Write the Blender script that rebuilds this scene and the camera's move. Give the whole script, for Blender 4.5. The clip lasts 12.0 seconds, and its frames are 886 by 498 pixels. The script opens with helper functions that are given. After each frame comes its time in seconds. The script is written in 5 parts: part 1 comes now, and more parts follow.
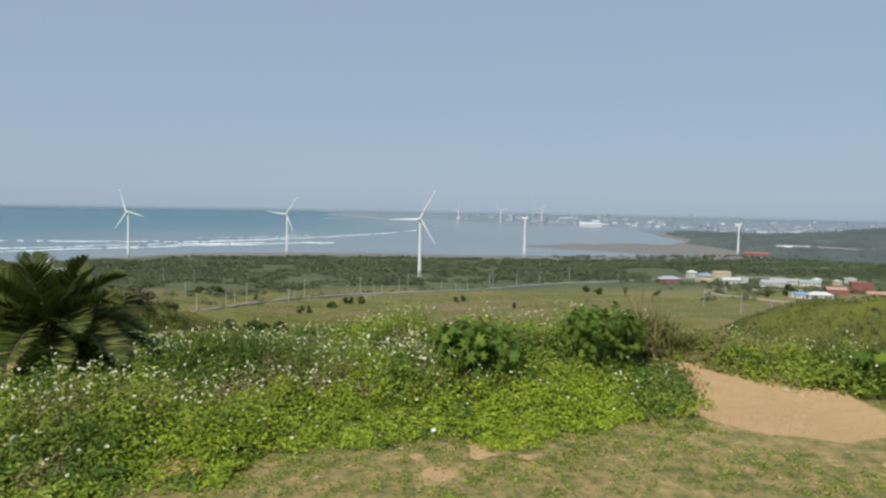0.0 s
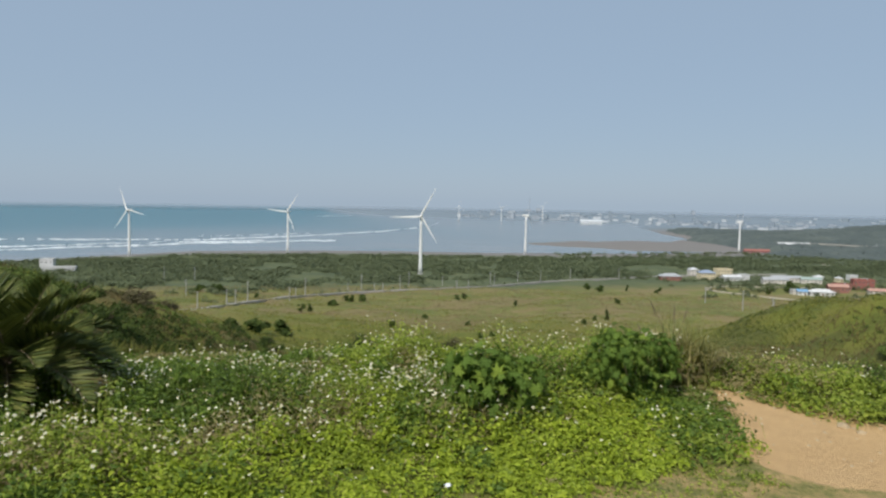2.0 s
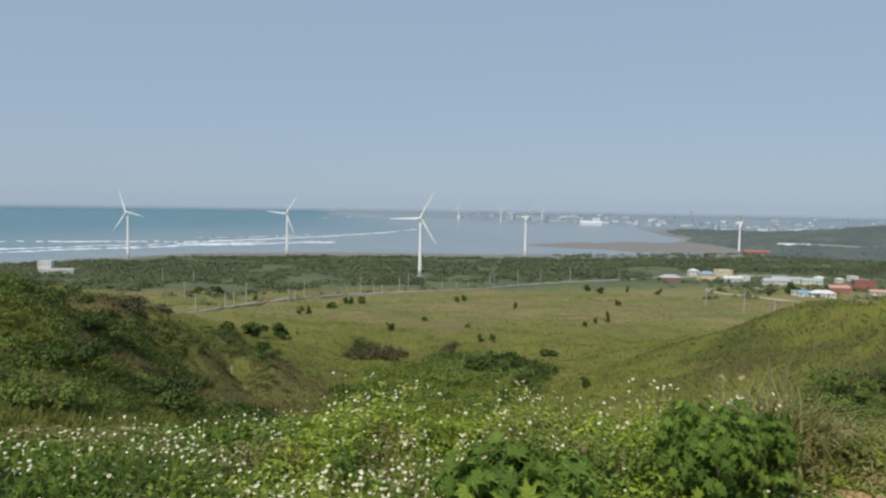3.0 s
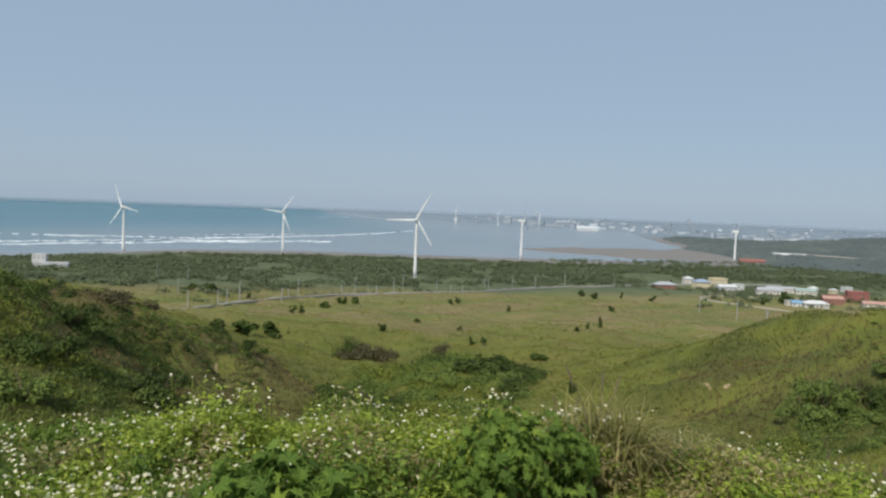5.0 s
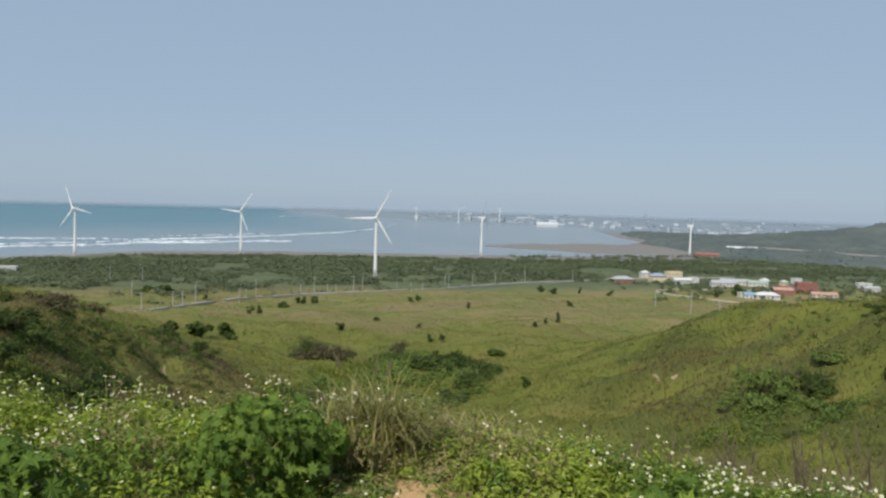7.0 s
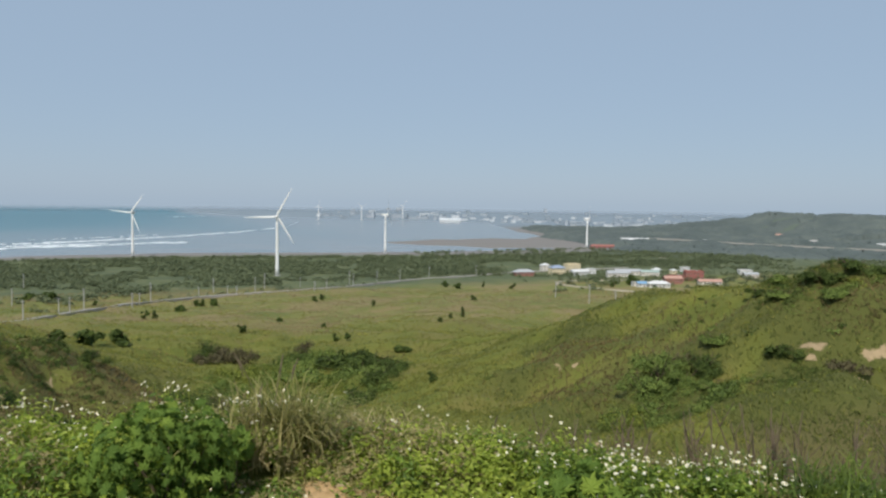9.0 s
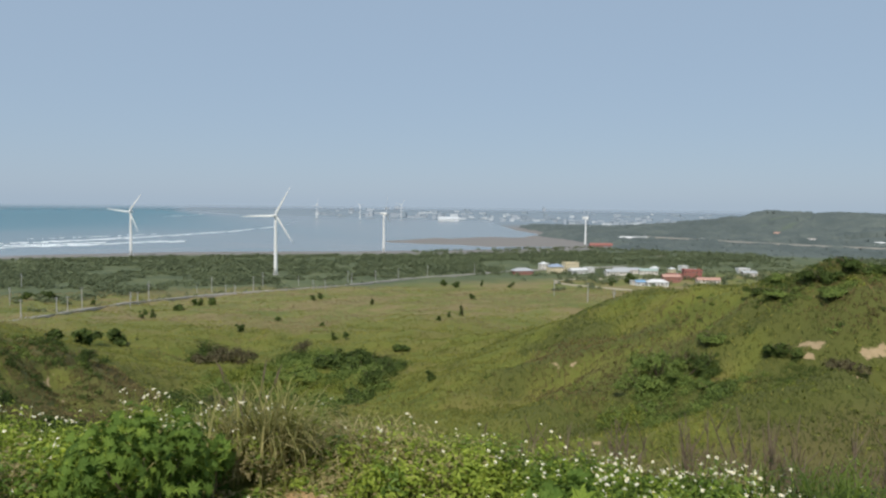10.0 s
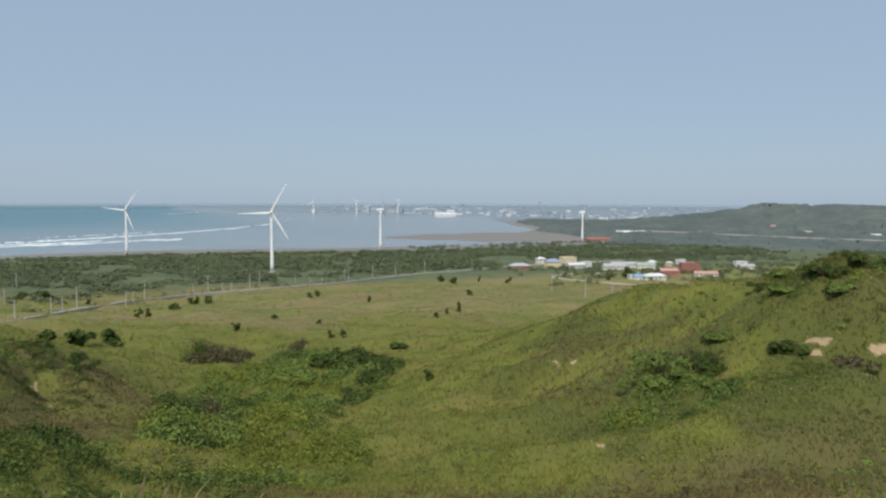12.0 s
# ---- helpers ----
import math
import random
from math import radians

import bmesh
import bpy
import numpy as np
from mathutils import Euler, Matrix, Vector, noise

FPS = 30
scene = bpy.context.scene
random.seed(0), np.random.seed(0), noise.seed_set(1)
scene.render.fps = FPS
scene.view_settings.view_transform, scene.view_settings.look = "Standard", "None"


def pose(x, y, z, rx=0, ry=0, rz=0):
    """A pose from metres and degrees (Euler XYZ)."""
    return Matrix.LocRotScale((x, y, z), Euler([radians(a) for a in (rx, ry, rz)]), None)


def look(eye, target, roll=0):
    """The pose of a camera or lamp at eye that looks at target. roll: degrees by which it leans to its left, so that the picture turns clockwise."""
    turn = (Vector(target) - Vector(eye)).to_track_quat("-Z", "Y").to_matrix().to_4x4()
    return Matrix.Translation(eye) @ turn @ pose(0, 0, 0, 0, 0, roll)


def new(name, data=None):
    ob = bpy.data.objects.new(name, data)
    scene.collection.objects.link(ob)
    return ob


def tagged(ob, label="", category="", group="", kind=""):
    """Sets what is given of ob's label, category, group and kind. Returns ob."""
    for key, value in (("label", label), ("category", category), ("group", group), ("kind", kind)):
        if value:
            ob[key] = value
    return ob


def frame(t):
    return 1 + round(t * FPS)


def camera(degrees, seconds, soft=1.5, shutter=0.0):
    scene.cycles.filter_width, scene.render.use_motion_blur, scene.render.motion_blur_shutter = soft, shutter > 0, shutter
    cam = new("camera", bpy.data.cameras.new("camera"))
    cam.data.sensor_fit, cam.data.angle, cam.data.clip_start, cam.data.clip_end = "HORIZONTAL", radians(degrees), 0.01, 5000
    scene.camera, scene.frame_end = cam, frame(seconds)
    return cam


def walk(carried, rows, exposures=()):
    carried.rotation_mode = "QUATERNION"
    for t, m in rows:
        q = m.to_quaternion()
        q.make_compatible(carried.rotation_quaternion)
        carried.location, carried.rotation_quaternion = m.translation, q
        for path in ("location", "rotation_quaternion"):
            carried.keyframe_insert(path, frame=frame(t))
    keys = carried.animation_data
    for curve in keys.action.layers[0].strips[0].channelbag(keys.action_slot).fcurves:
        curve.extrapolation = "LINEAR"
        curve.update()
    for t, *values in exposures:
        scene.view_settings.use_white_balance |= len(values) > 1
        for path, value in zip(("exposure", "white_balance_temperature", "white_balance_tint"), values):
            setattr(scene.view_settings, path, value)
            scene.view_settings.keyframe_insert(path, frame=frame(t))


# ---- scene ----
cam = camera(63.0, 12.0, soft=2.4)
PATH = [
    (0, (0.001, 0.025, 87.988), (0.0, 2.022, 87.865), 1.1),
    (0.5, (-0.028, 0.007, 88.091), (-0.028, 2.003, 87.969), 1.1),
    (1, (-0.058, -0.048, 88.123), (-0.058, 1.948, 88.0), 1.1),
    (1.5, (-0.082, 0.159, 88.101), (-0.085, 2.155, 87.973), 1.1),
    (2, (-0.101, 0.851, 88.115), (-0.104, 2.847, 87.985), 1.0),
    (2.5, (-0.12, 2.046, 88.142), (-0.124, 4.041, 88.011), 1.0),
    (3, (-0.086, 3.151, 88.183), (-0.088, 5.147, 88.057), 0.9),
    (3.2, (-0.074, 3.374, 88.164), (-0.074, 5.37, 88.041), 1.1),
    (4.8, (0.878, 3.159, 88.254), (0.884, 5.155, 88.134), 2.1),
    (5, (1.117, 3.173, 88.237), (1.124, 5.169, 88.117), 2.2),
    (5.5, (1.844, 3.136, 88.21), (1.852, 5.132, 88.089), 2.3),
    (6, (2.388, 3.077, 88.229), (2.398, 5.074, 88.107), 2.2),
    (6.5, (2.577, 2.991, 88.219), (2.583, 4.987, 88.095), 1.8),
    (7, (2.539, 2.961, 88.23), (2.653, 4.954, 88.107), 1.6),
    (7.5, (2.508, 2.972, 88.223), (2.868, 4.936, 88.105), 1.5),
    (9.5, (2.581, 2.959, 88.231), (2.958, 4.919, 88.103), 0.7),
    (10, (2.645, 3.096, 88.247), (3.026, 5.055, 88.117), 0.7),
    (10.5, (2.66, 3.258, 88.229), (3.044, 5.216, 88.094), 0.5),
    (11, (2.701, 3.723, 88.227), (3.087, 5.681, 88.087), 0.5),
    (11.5, (2.819, 4.438, 88.253), (3.207, 6.395, 88.106), 0.3),
    (12, (3.056, 5.252, 88.284), (3.445, 7.208, 88.142), 0.2),
]
walk(cam, [(t, look(eye, target, roll)) for t, eye, target, roll in PATH], [(0, -0.10), (5.5, -0.08), (7.5, -0.05), (12, -0.03)])

# ---- light ----
SUN_UP, SUN_TURN = 50.0, 208.0     # degrees above the horizon; degrees clockwise from straight ahead
world = bpy.data.worlds.new("sky")
scene.world = world
world.use_nodes = True
wn = world.node_tree.nodes
sky = wn.new("ShaderNodeTexSky")
sky.sky_type, sky.sun_disc = "NISHITA", False
sky.sun_elevation, sky.sun_rotation = radians(SUN_UP), radians(SUN_TURN)
sky.altitude, sky.air_density, sky.dust_density, sky.ozone_density = 80, 1.0, 0.6, 1.5
world.node_tree.links.new(sky.outputs[0], wn["Background"].inputs[0])
wn["Background"].inputs[1].default_value = 0.12
# a thin even veil of sea haze over the clear sky
veil = wn.new("ShaderNodeBackground")
veil.inputs[0].default_value = (0.352, 0.462, 0.60, 1)
over = wn.new("ShaderNodeMixShader")
over.inputs[0].default_value = 0.86
world.node_tree.links.new(wn["Background"].outputs[0], over.inputs[1])
world.node_tree.links.new(veil.outputs[0], over.inputs[2])
world.node_tree.links.new(over.outputs[0], wn["World Output"].inputs["Surface"])
sun = new("sun", bpy.data.lights.new("sun", "SUN"))
sun.data.energy, sun.data.angle, sun.data.color = 4.0, radians(0.6), (1.0, 0.95, 0.87)
a, b = radians(SUN_TURN), radians(SUN_UP)
sun.matrix_world = look((math.sin(a) * math.cos(b) * 50, math.cos(a) * math.cos(b) * 50, 88 + math.sin(b) * 50), (0, 0, 88))


# ---- materials ----
class Nodes:
    """A node material, wired by short calls."""

    def __init__(self, name, rough=0.8, metal=0.0):
        self.mat = bpy.data.materials.new(name)
        self.mat.use_nodes = True
        self.tree = self.mat.node_tree
        self.shader = self.tree.nodes["Principled BSDF"]
        self.shader.inputs["Roughness"].default_value = rough
        self.shader.inputs["Metallic"].default_value = metal
        self.shader.inputs["Specular IOR Level"].default_value = 0.25

    def node(self, kind, **values):
        n = self.tree.nodes.new(kind)
        for key, value in values.items():
            n.inputs[key.replace("_", " ")].default_value = value
        return n

    def link(self, a, b):
        self.tree.links.new(a, b)

    def place(self):
        return self.tree.nodes.new("ShaderNodeTexCoord").outputs["Object"]

    def noise(self, scale, detail=4.0, rough=0.55, stretch=None):
        n = self.node("ShaderNodeTexNoise", Scale=scale, Detail=detail, Roughness=rough)
        if stretch:
            m = self.node("ShaderNodeMapping")
            m.inputs["Scale"].default_value = stretch
            self.link(self.place(), m.inputs["Vector"])
            self.link(m.outputs[0], n.inputs["Vector"])
        else:
            self.link(self.place(), n.inputs["Vector"])
        return n.outputs["Fac"]

    def ramp(self, fac, *stops):
        r = self.tree.nodes.new("ShaderNodeValToRGB")
        e = r.color_ramp.elements
        while len(e) < len(stops):
            e.new(0.5)
        for el, (pos, col) in zip(e, stops):
            el.position, el.color = pos, (*col, 1) if len(col) == 3 else col
        self.link(fac, r.inputs[0])
        return r.outputs[0]

    def mix(self, fac, a, b):
        m = self.tree.nodes.new("ShaderNodeMix")
        m.data_type = "RGBA"
        for value, socket in ((fac, m.inputs[0]), (a, m.inputs[6]), (b, m.inputs[7])):
            if isinstance(value, (tuple, float, int)):
                socket.default_value = (*value, 1) if isinstance(value, tuple) else value
            else:
                self.link(value, socket)
        return m.outputs[2]

    def attribute(self, name):
        n = self.tree.nodes.new("ShaderNodeAttribute")
        n.attribute_name = name
        return n.outputs["Fac"]

    def color(self, socket):
        self.link(socket, self.shader.inputs["Base Color"])
        return self

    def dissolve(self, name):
        """Haze by transparency: the far edge thins out towards the sky behind it."""
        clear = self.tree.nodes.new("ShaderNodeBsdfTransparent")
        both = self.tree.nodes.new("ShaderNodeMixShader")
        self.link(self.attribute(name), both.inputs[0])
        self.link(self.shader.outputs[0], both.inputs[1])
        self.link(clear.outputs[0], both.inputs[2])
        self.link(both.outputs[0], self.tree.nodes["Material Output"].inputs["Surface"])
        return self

    def bump(self, fac, depth, strength=0.6):
        n = self.node("ShaderNodeBump", Strength=strength, Distance=depth)
        self.link(fac, n.inputs["Height"])
        self.link(n.outputs[0], self.shader.inputs["Normal"])
        return self


def leaf_material(name, dark, mid, light, thin=0.25, rough=0.55, spread=0.9):
    """Foliage: each leaf has its own tone, with larger drifts of tone through the mass, and lets some light through."""
    m = Nodes(name, rough)
    geo = m.tree.nodes.new("ShaderNodeNewGeometry")
    drift = m.ramp(m.noise(spread, 3.0, 0.6), (0.36, (0, 0, 0)), (0.62, (1, 1, 1)))
    own = m.ramp(geo.outputs["Random Per Island"], (0.0, dark), (0.55, mid), (1.0, light))
    low = m.ramp(geo.outputs["Random Per Island"], (0.0, tuple(c * 0.7 for c in dark)), (0.55, tuple(c * 0.78 for c in mid)), (1.0, mid))
    own = m.mix(drift, low, own)
    m.color(own)
    glow = m.tree.nodes.new("ShaderNodeBsdfTranslucent")
    m.link(own, glow.inputs["Color"])
    both = m.tree.nodes.new("ShaderNodeMixShader")
    both.inputs[0].default_value = thin
    m.link(m.shader.outputs[0], both.inputs[1])
    m.link(glow.outputs[0], both.inputs[2])
    m.link(both.outputs[0], m.tree.nodes["Material Output"].inputs["Surface"])
    return m.mat


def plain(name, col, rough=0.7, metal=0.0, wear=0.12, size=3.0, bump=0.0):
    """Paint, concrete and the like: one colour with grime at two scales."""
    m = Nodes(name, rough, metal)
    big, fine = m.noise(size, 3.0), m.noise(size * 14, 2.0)
    dull = tuple(c * (1 - 2.2 * wear) for c in col)
    m.color(m.mix(fine, m.mix(big, dull, col), col))
    if bump:
        m.bump(fine, bump)
    return m.mat
# ---- lie of the land ----
def rnd(ix, iy, seed):
    h = np.sin(ix * 127.1 + iy * 311.7 + seed * 74.7) * 43758.5453
    return h - np.floor(h)


def vnoise(x, y, seed=0):
    """Smooth noise from 0 to 1 over the plan, one cell a metre."""
    ix, iy = np.floor(x), np.floor(y)
    fx, fy = x - ix, y - iy
    fx, fy = fx * fx * (3 - 2 * fx), fy * fy * (3 - 2 * fy)
    a, b = rnd(ix, iy, seed), rnd(ix + 1, iy, seed)
    c, d = rnd(ix, iy + 1, seed), rnd(ix + 1, iy + 1, seed)
    return (a + (b - a) * fx) * (1 - fy) + (c + (d - c) * fx) * fy


def fbm(x, y, size, seed=0, octaves=4):
    total, amp, norm = 0.0, 1.0, 0.0
    for k in range(octaves):
        total = total + amp * vnoise(x / size * 2 ** k, y / size * 2 ** k, seed + 11 * k)
        norm += amp
        amp *= 0.5
    return total / norm


def step(a, b, v):
    t = np.clip((v - a) / (b - a), 0, 1)
    return t * t * (3 - 2 * t)


def ridge(x, y, spine, width):
    """Height that a spur adds: spine is a line of (x, y, height, width factor)."""
    best = np.zeros_like(x)
    for (x0, y0, h0, w0), (x1, y1, h1, w1) in zip(spine, spine[1:]):
        dx, dy = x1 - x0, y1 - y0
        t = np.clip(((x - x0) * dx + (y - y0) * dy) / (dx * dx + dy * dy), 0, 1)
        d = np.hypot(x - x0 - t * dx, y - y0 - t * dy) / (width * (w0 + (w1 - w0) * t))
        best = np.maximum(best, (h0 + (h1 - h0) * t) * np.exp(-d * d))
    return best


FALL_Y = (-400, -120, 6.0, 8.3, 9.1, 10, 12, 16, 22, 30, 45, 60, 80, 107, 131, 150, 180, 250, 330, 400, 500, 600, 700, 810, 1000, 1200, 1500)
FALL_Z = (60, 84, 86.2, 86.35, 86.12, 85.5, 84.2, 81.9, 79.0, 75.3, 69.3, 64.3, 60.5, 57, 54, 51.5, 48, 39.5, 32, 26, 18, 12.5, 9, 6.6, 4.2, 3.5, 3)
SHORE_S = ((-5000, -2500), (-1200, 250), (-700, 830), (-549, 995), (-411, 1185), (-204, 1255), (12, 1275), (250, 1290), (450, 1330), (560, 1400), (5000, 1400))
SHORE_E = ((1330, 700), (1400, 560), (1600, 590), (1830, 575), (1900, 640), (3000, 790), (3200, 880), (6000, 900))
SHORE_N = ((-5000, 9000), (-1000, 6500), (-640, 4300), (-330, 3780), (312, 3545), (903, 3180), (2000, 2850), (5000, 2500))


def far_rise(r):
    """The distance is drawn together: it climbs to the horizon's height."""
    return 52 * np.clip((r - 3000) / 1950, 0, 1.2) ** 1.6


def inland(x, y):
    """Metres from the water's edge, positive on land."""
    s = (np.interp(x, *zip(*SHORE_S)) - y) * 0.8
    e = np.where(y > 1330, x - np.interp(y, *zip(*SHORE_E)), -9999)
    n = y - np.interp(x, *zip(*SHORE_N))
    wob = (fbm(x, y, 160, 3, 3) - 0.5) * 50
    bar = 50 * (1 - np.hypot((x - 400 - (y - 1560) * 0.25) / 165, (y - 1590) / 150))
    return np.maximum(np.maximum(np.maximum(s, e), n) + wob * 0.6, bar + wob * 1.7)


def ground_z(x, y):
    x, y = np.asarray(x, float), np.asarray(y, float)
    r = np.hypot(x, y)
    bend = np.interp(x, (-200, -60, -12, -5, 3.2, 5, 6.5, 9, 12, 30, 60, 300), (-60, -14, -3.5, -0.4, 0, 1.2, 1.9, 2.8, 3.2, 3, 3, 10))
    fade = step(450, 200, y)
    z = np.interp(y + bend * fade, FALL_Y, FALL_Z)
    z = z + ridge(x, y, ((-120, -10, 0, 1.6), (-66, 34, 2, 1.3), (-45, 66, 15, 1), (-42, 98, 13.2, 1), (-41, 131, 7, 0.8), (-48, 176, 0, 0.8)), 20)
    z = z + ridge(x, y, ((-260, 90, 20, 1.4), (-128, 150, 19, 1), (-98, 186, 14.5, 1), (-84, 226, 6, 0.9), (-90, 290, 1, 0.9)), 32)
    z = z + ridge(x, y, ((190, 20, 10, 1.5), (124, 70, 16, 1.2), (74, 87, 19.5, 1), (70, 107, 18.5, 1.0), (69, 132, 14.5, 1.0), (70, 152, 10.5, 1), (68, 185, 4, 1), (62, 230, 0, 1)), 26)
    z = z + ridge(x, y, ((66, 36, 0, 1), (60, 66, 0.6, 1), (49, 62, 2.6, 1), (37, 60, 3.4, 1), (28, 66, 2.5, 1), (20, 80, 0, 1)), 7.5)
    z = z - ridge(x, y, ((64, 60, 2.2, 1), (57, 69, 2.0, 1), (49, 71, 1.2, 1)), 6)
    z = z - ridge(x, y, ((6, 60, 0, 1), (2, 105, 2.5, 1), (-14, 150, 4, 1.2), (-20, 230, 3, 2)), 17)
    z = z - ridge(x, y, ((-30, 103, 0, 1), (-27.5, 97, 2.4, 1), (-24, 90, 1.8, 1), (-20, 84, 0, 1)), 2.6)
    z = z + ridge(x, y, ((560, 2050, 0, 0.7), (800, 1900, 4, 0.8), (960, 1765, 24, 0.75), (1180, 1665, 62, 0.6), (1380, 1480, 50, 1), (1700, 1200, 62, 1.2), (2300, 500, 90, 1.4)), 260) * (0.82 + 0.36 * fbm(x, y, 300, 5, 3))
    rough = np.clip((r - 11) / 70, 0, 1) * np.clip(1.3 - r / 900, 0.15, 1)
    z = z + rough * ((fbm(x, y, 34, 1, 4) - 0.5) * 8.5 + (fbm(x, y, 9, 2, 2) - 0.5) * 3.6 + 1.4 + (fbm(x, y, 3.2, 8, 2) - 0.5) * 0.9 * step(420, 200, r))
    z = z + (fbm(x, y, 1.1, 9, 3) - 0.5) * 0.07
    d = inland(x, y)
    k = step(0, 110, d)
    z = np.where(d > 0, z * k + (1 - k) * (0.1 + np.minimum(d, 60) * 0.035), np.maximum(d * 0.03, -3.0))
    return z + far_rise(r)


# ---- mesh helpers ----
rng = np.random.default_rng(7)


def bulk(name, verts, quads, mat, parent=None, smooth=False):
    """One mesh object from arrays of corners and four-cornered (or three-cornered) faces."""
    verts, quads = np.asarray(verts, np.float32), np.asarray(quads, np.int32)
    me = bpy.data.meshes.new(name)
    n, k = quads.shape
    me.vertices.add(len(verts))
    me.vertices.foreach_set("co", verts.ravel())
    me.loops.add(n * k)
    me.loops.foreach_set("vertex_index", quads.ravel())
    me.polygons.add(n)
    me.polygons.foreach_set("loop_start", np.arange(0, n * k, k, dtype=np.int32))
    me.polygons.foreach_set("use_smooth", np.full(n, smooth))
    me.update(calc_edges=True)
    me.validate()
    me.materials.append(mat)
    ob = new(name, me)
    ob.parent = parent
    return ob


def part(name, bm, mat, parent=None, label="", smooth=False):
    """Links a bmesh as one mesh object under a thing or under a part."""
    me = bpy.data.meshes.new(name)
    bm.normal_update()
    bm.to_mesh(me)
    bm.free()
    me.materials.append(mat)
    if smooth:
        me.polygons.foreach_set("use_smooth", [True] * len(me.polygons))
    ob = new(name, me)
    ob.parent = parent
    return tagged(ob, label)


def thing(name, m, label, category, group=""):
    ob = new(name)
    ob.empty_display_size = 0.2
    ob.matrix_basis = m
    return tagged(ob, label, category, group)


def box(bm, size, at=(0, 0, 0), turn=0.0, bevel=0.0):
    m = Matrix.Translation(at) @ Matrix.Rotation(turn, 4, "Z") @ Matrix.Diagonal((*size, 1))
    made = bmesh.ops.create_cube(bm, size=1, matrix=m)
    if bevel:
        edges = {e for v in made["verts"] for e in v.link_edges}
        bmesh.ops.bevel(bm, geom=list(edges), offset=bevel, segments=2, affect="EDGES")
    return bm


def tube(bm, line, radii, sides=8):
    """A tapered tube along a line of points."""
    rings = []
    for k, (p, r) in enumerate(zip(line, radii)):
        a, b = Vector(line[max(k - 1, 0)]), Vector(line[min(k + 1, len(line) - 1)])
        q = (b - a).to_track_quat("Z", "X")
        rings.append([bm.verts.new(Vector(p) + q @ Vector((r * math.cos(i * math.tau / sides), r * math.sin(i * math.tau / sides), 0))) for i in range(sides)])
    for lo, hi in zip(rings, rings[1:]):
        for i in range(sides):
            bm.faces.new((lo[i], lo[(i + 1) % sides], hi[(i + 1) % sides], hi[i]))
    for ring, flip in ((rings[0], True), (rings[-1], False)):
        bm.faces.new(ring[::-1] if flip else ring)
    return bm


def unit(v):
    return v / np.maximum(np.linalg.norm(v, axis=1, keepdims=True), 1e-9)


def leaves(centre, normal, length, width, fold=0.25, along=None):
    """Pointed leaves as folded quads: base, side, tip, side."""
    n = len(centre)
    normal = unit(normal)
    u = rng.normal(size=(n, 3)) if along is None else along
    u = unit(u - normal * np.sum(u * normal, 1, keepdims=True))
    v = np.cross(normal, u)
    L, W = np.reshape(length, (-1, 1)) * np.ones((n, 1)), np.reshape(width, (-1, 1)) * np.ones((n, 1))
    out = np.empty((n, 4, 3))
    out[:, 0] = centre - u * L / 2
    out[:, 1] = centre + v * W / 2 + normal * W * fold - u * L * 0.08
    out[:, 2] = centre + u * L / 2 - normal * W * fold
    out[:, 3] = centre - v * W / 2 + normal * W * fold - u * L * 0.08
    return out.reshape(-1, 3), np.arange(4 * n).reshape(-1, 4)


def clumps(x, y, z, radius, height, count, leaf, up=0.5):
    """Leafy bushes: uneven domes of many leaves, lobed so that the outline has bumps and gaps."""
    x, y, z, radius, height = (np.repeat(np.asarray(a, float), count) for a in (x, y, z, radius, height))
    n = len(x)
    d = unit(rng.normal(size=(n, 3)))
    d[:, 2] = np.abs(d[:, 2]) * 0.95 - 0.08
    az = np.arctan2(d[:, 1], d[:, 0])
    lobe = 0.72 + 0.28 * np.sin(az * 3 + x * 7.3 + y * 3.1) * np.cos(d[:, 2] * 5 + x * 2.7) + rng.normal(0, 0.12, n)
    shell = rng.uniform(0.55, 1.0, n) ** 0.5 * lobe
    c = np.stack((x + d[:, 0] * radius * shell, y + d[:, 1] * radius * shell, z + np.maximum(d[:, 2], -0.05) * height * shell), 1)
    nrm = d * 1.25 + rng.normal(0, 0.36, (n, 3)) + np.array((0, 0, up))
    size = leaf * rng.uniform(0.65, 1.35, n) * np.clip(radius, 0.5, 3) ** 0.35
    return leaves(c, nrm, size, size * 0.62, 0.15)


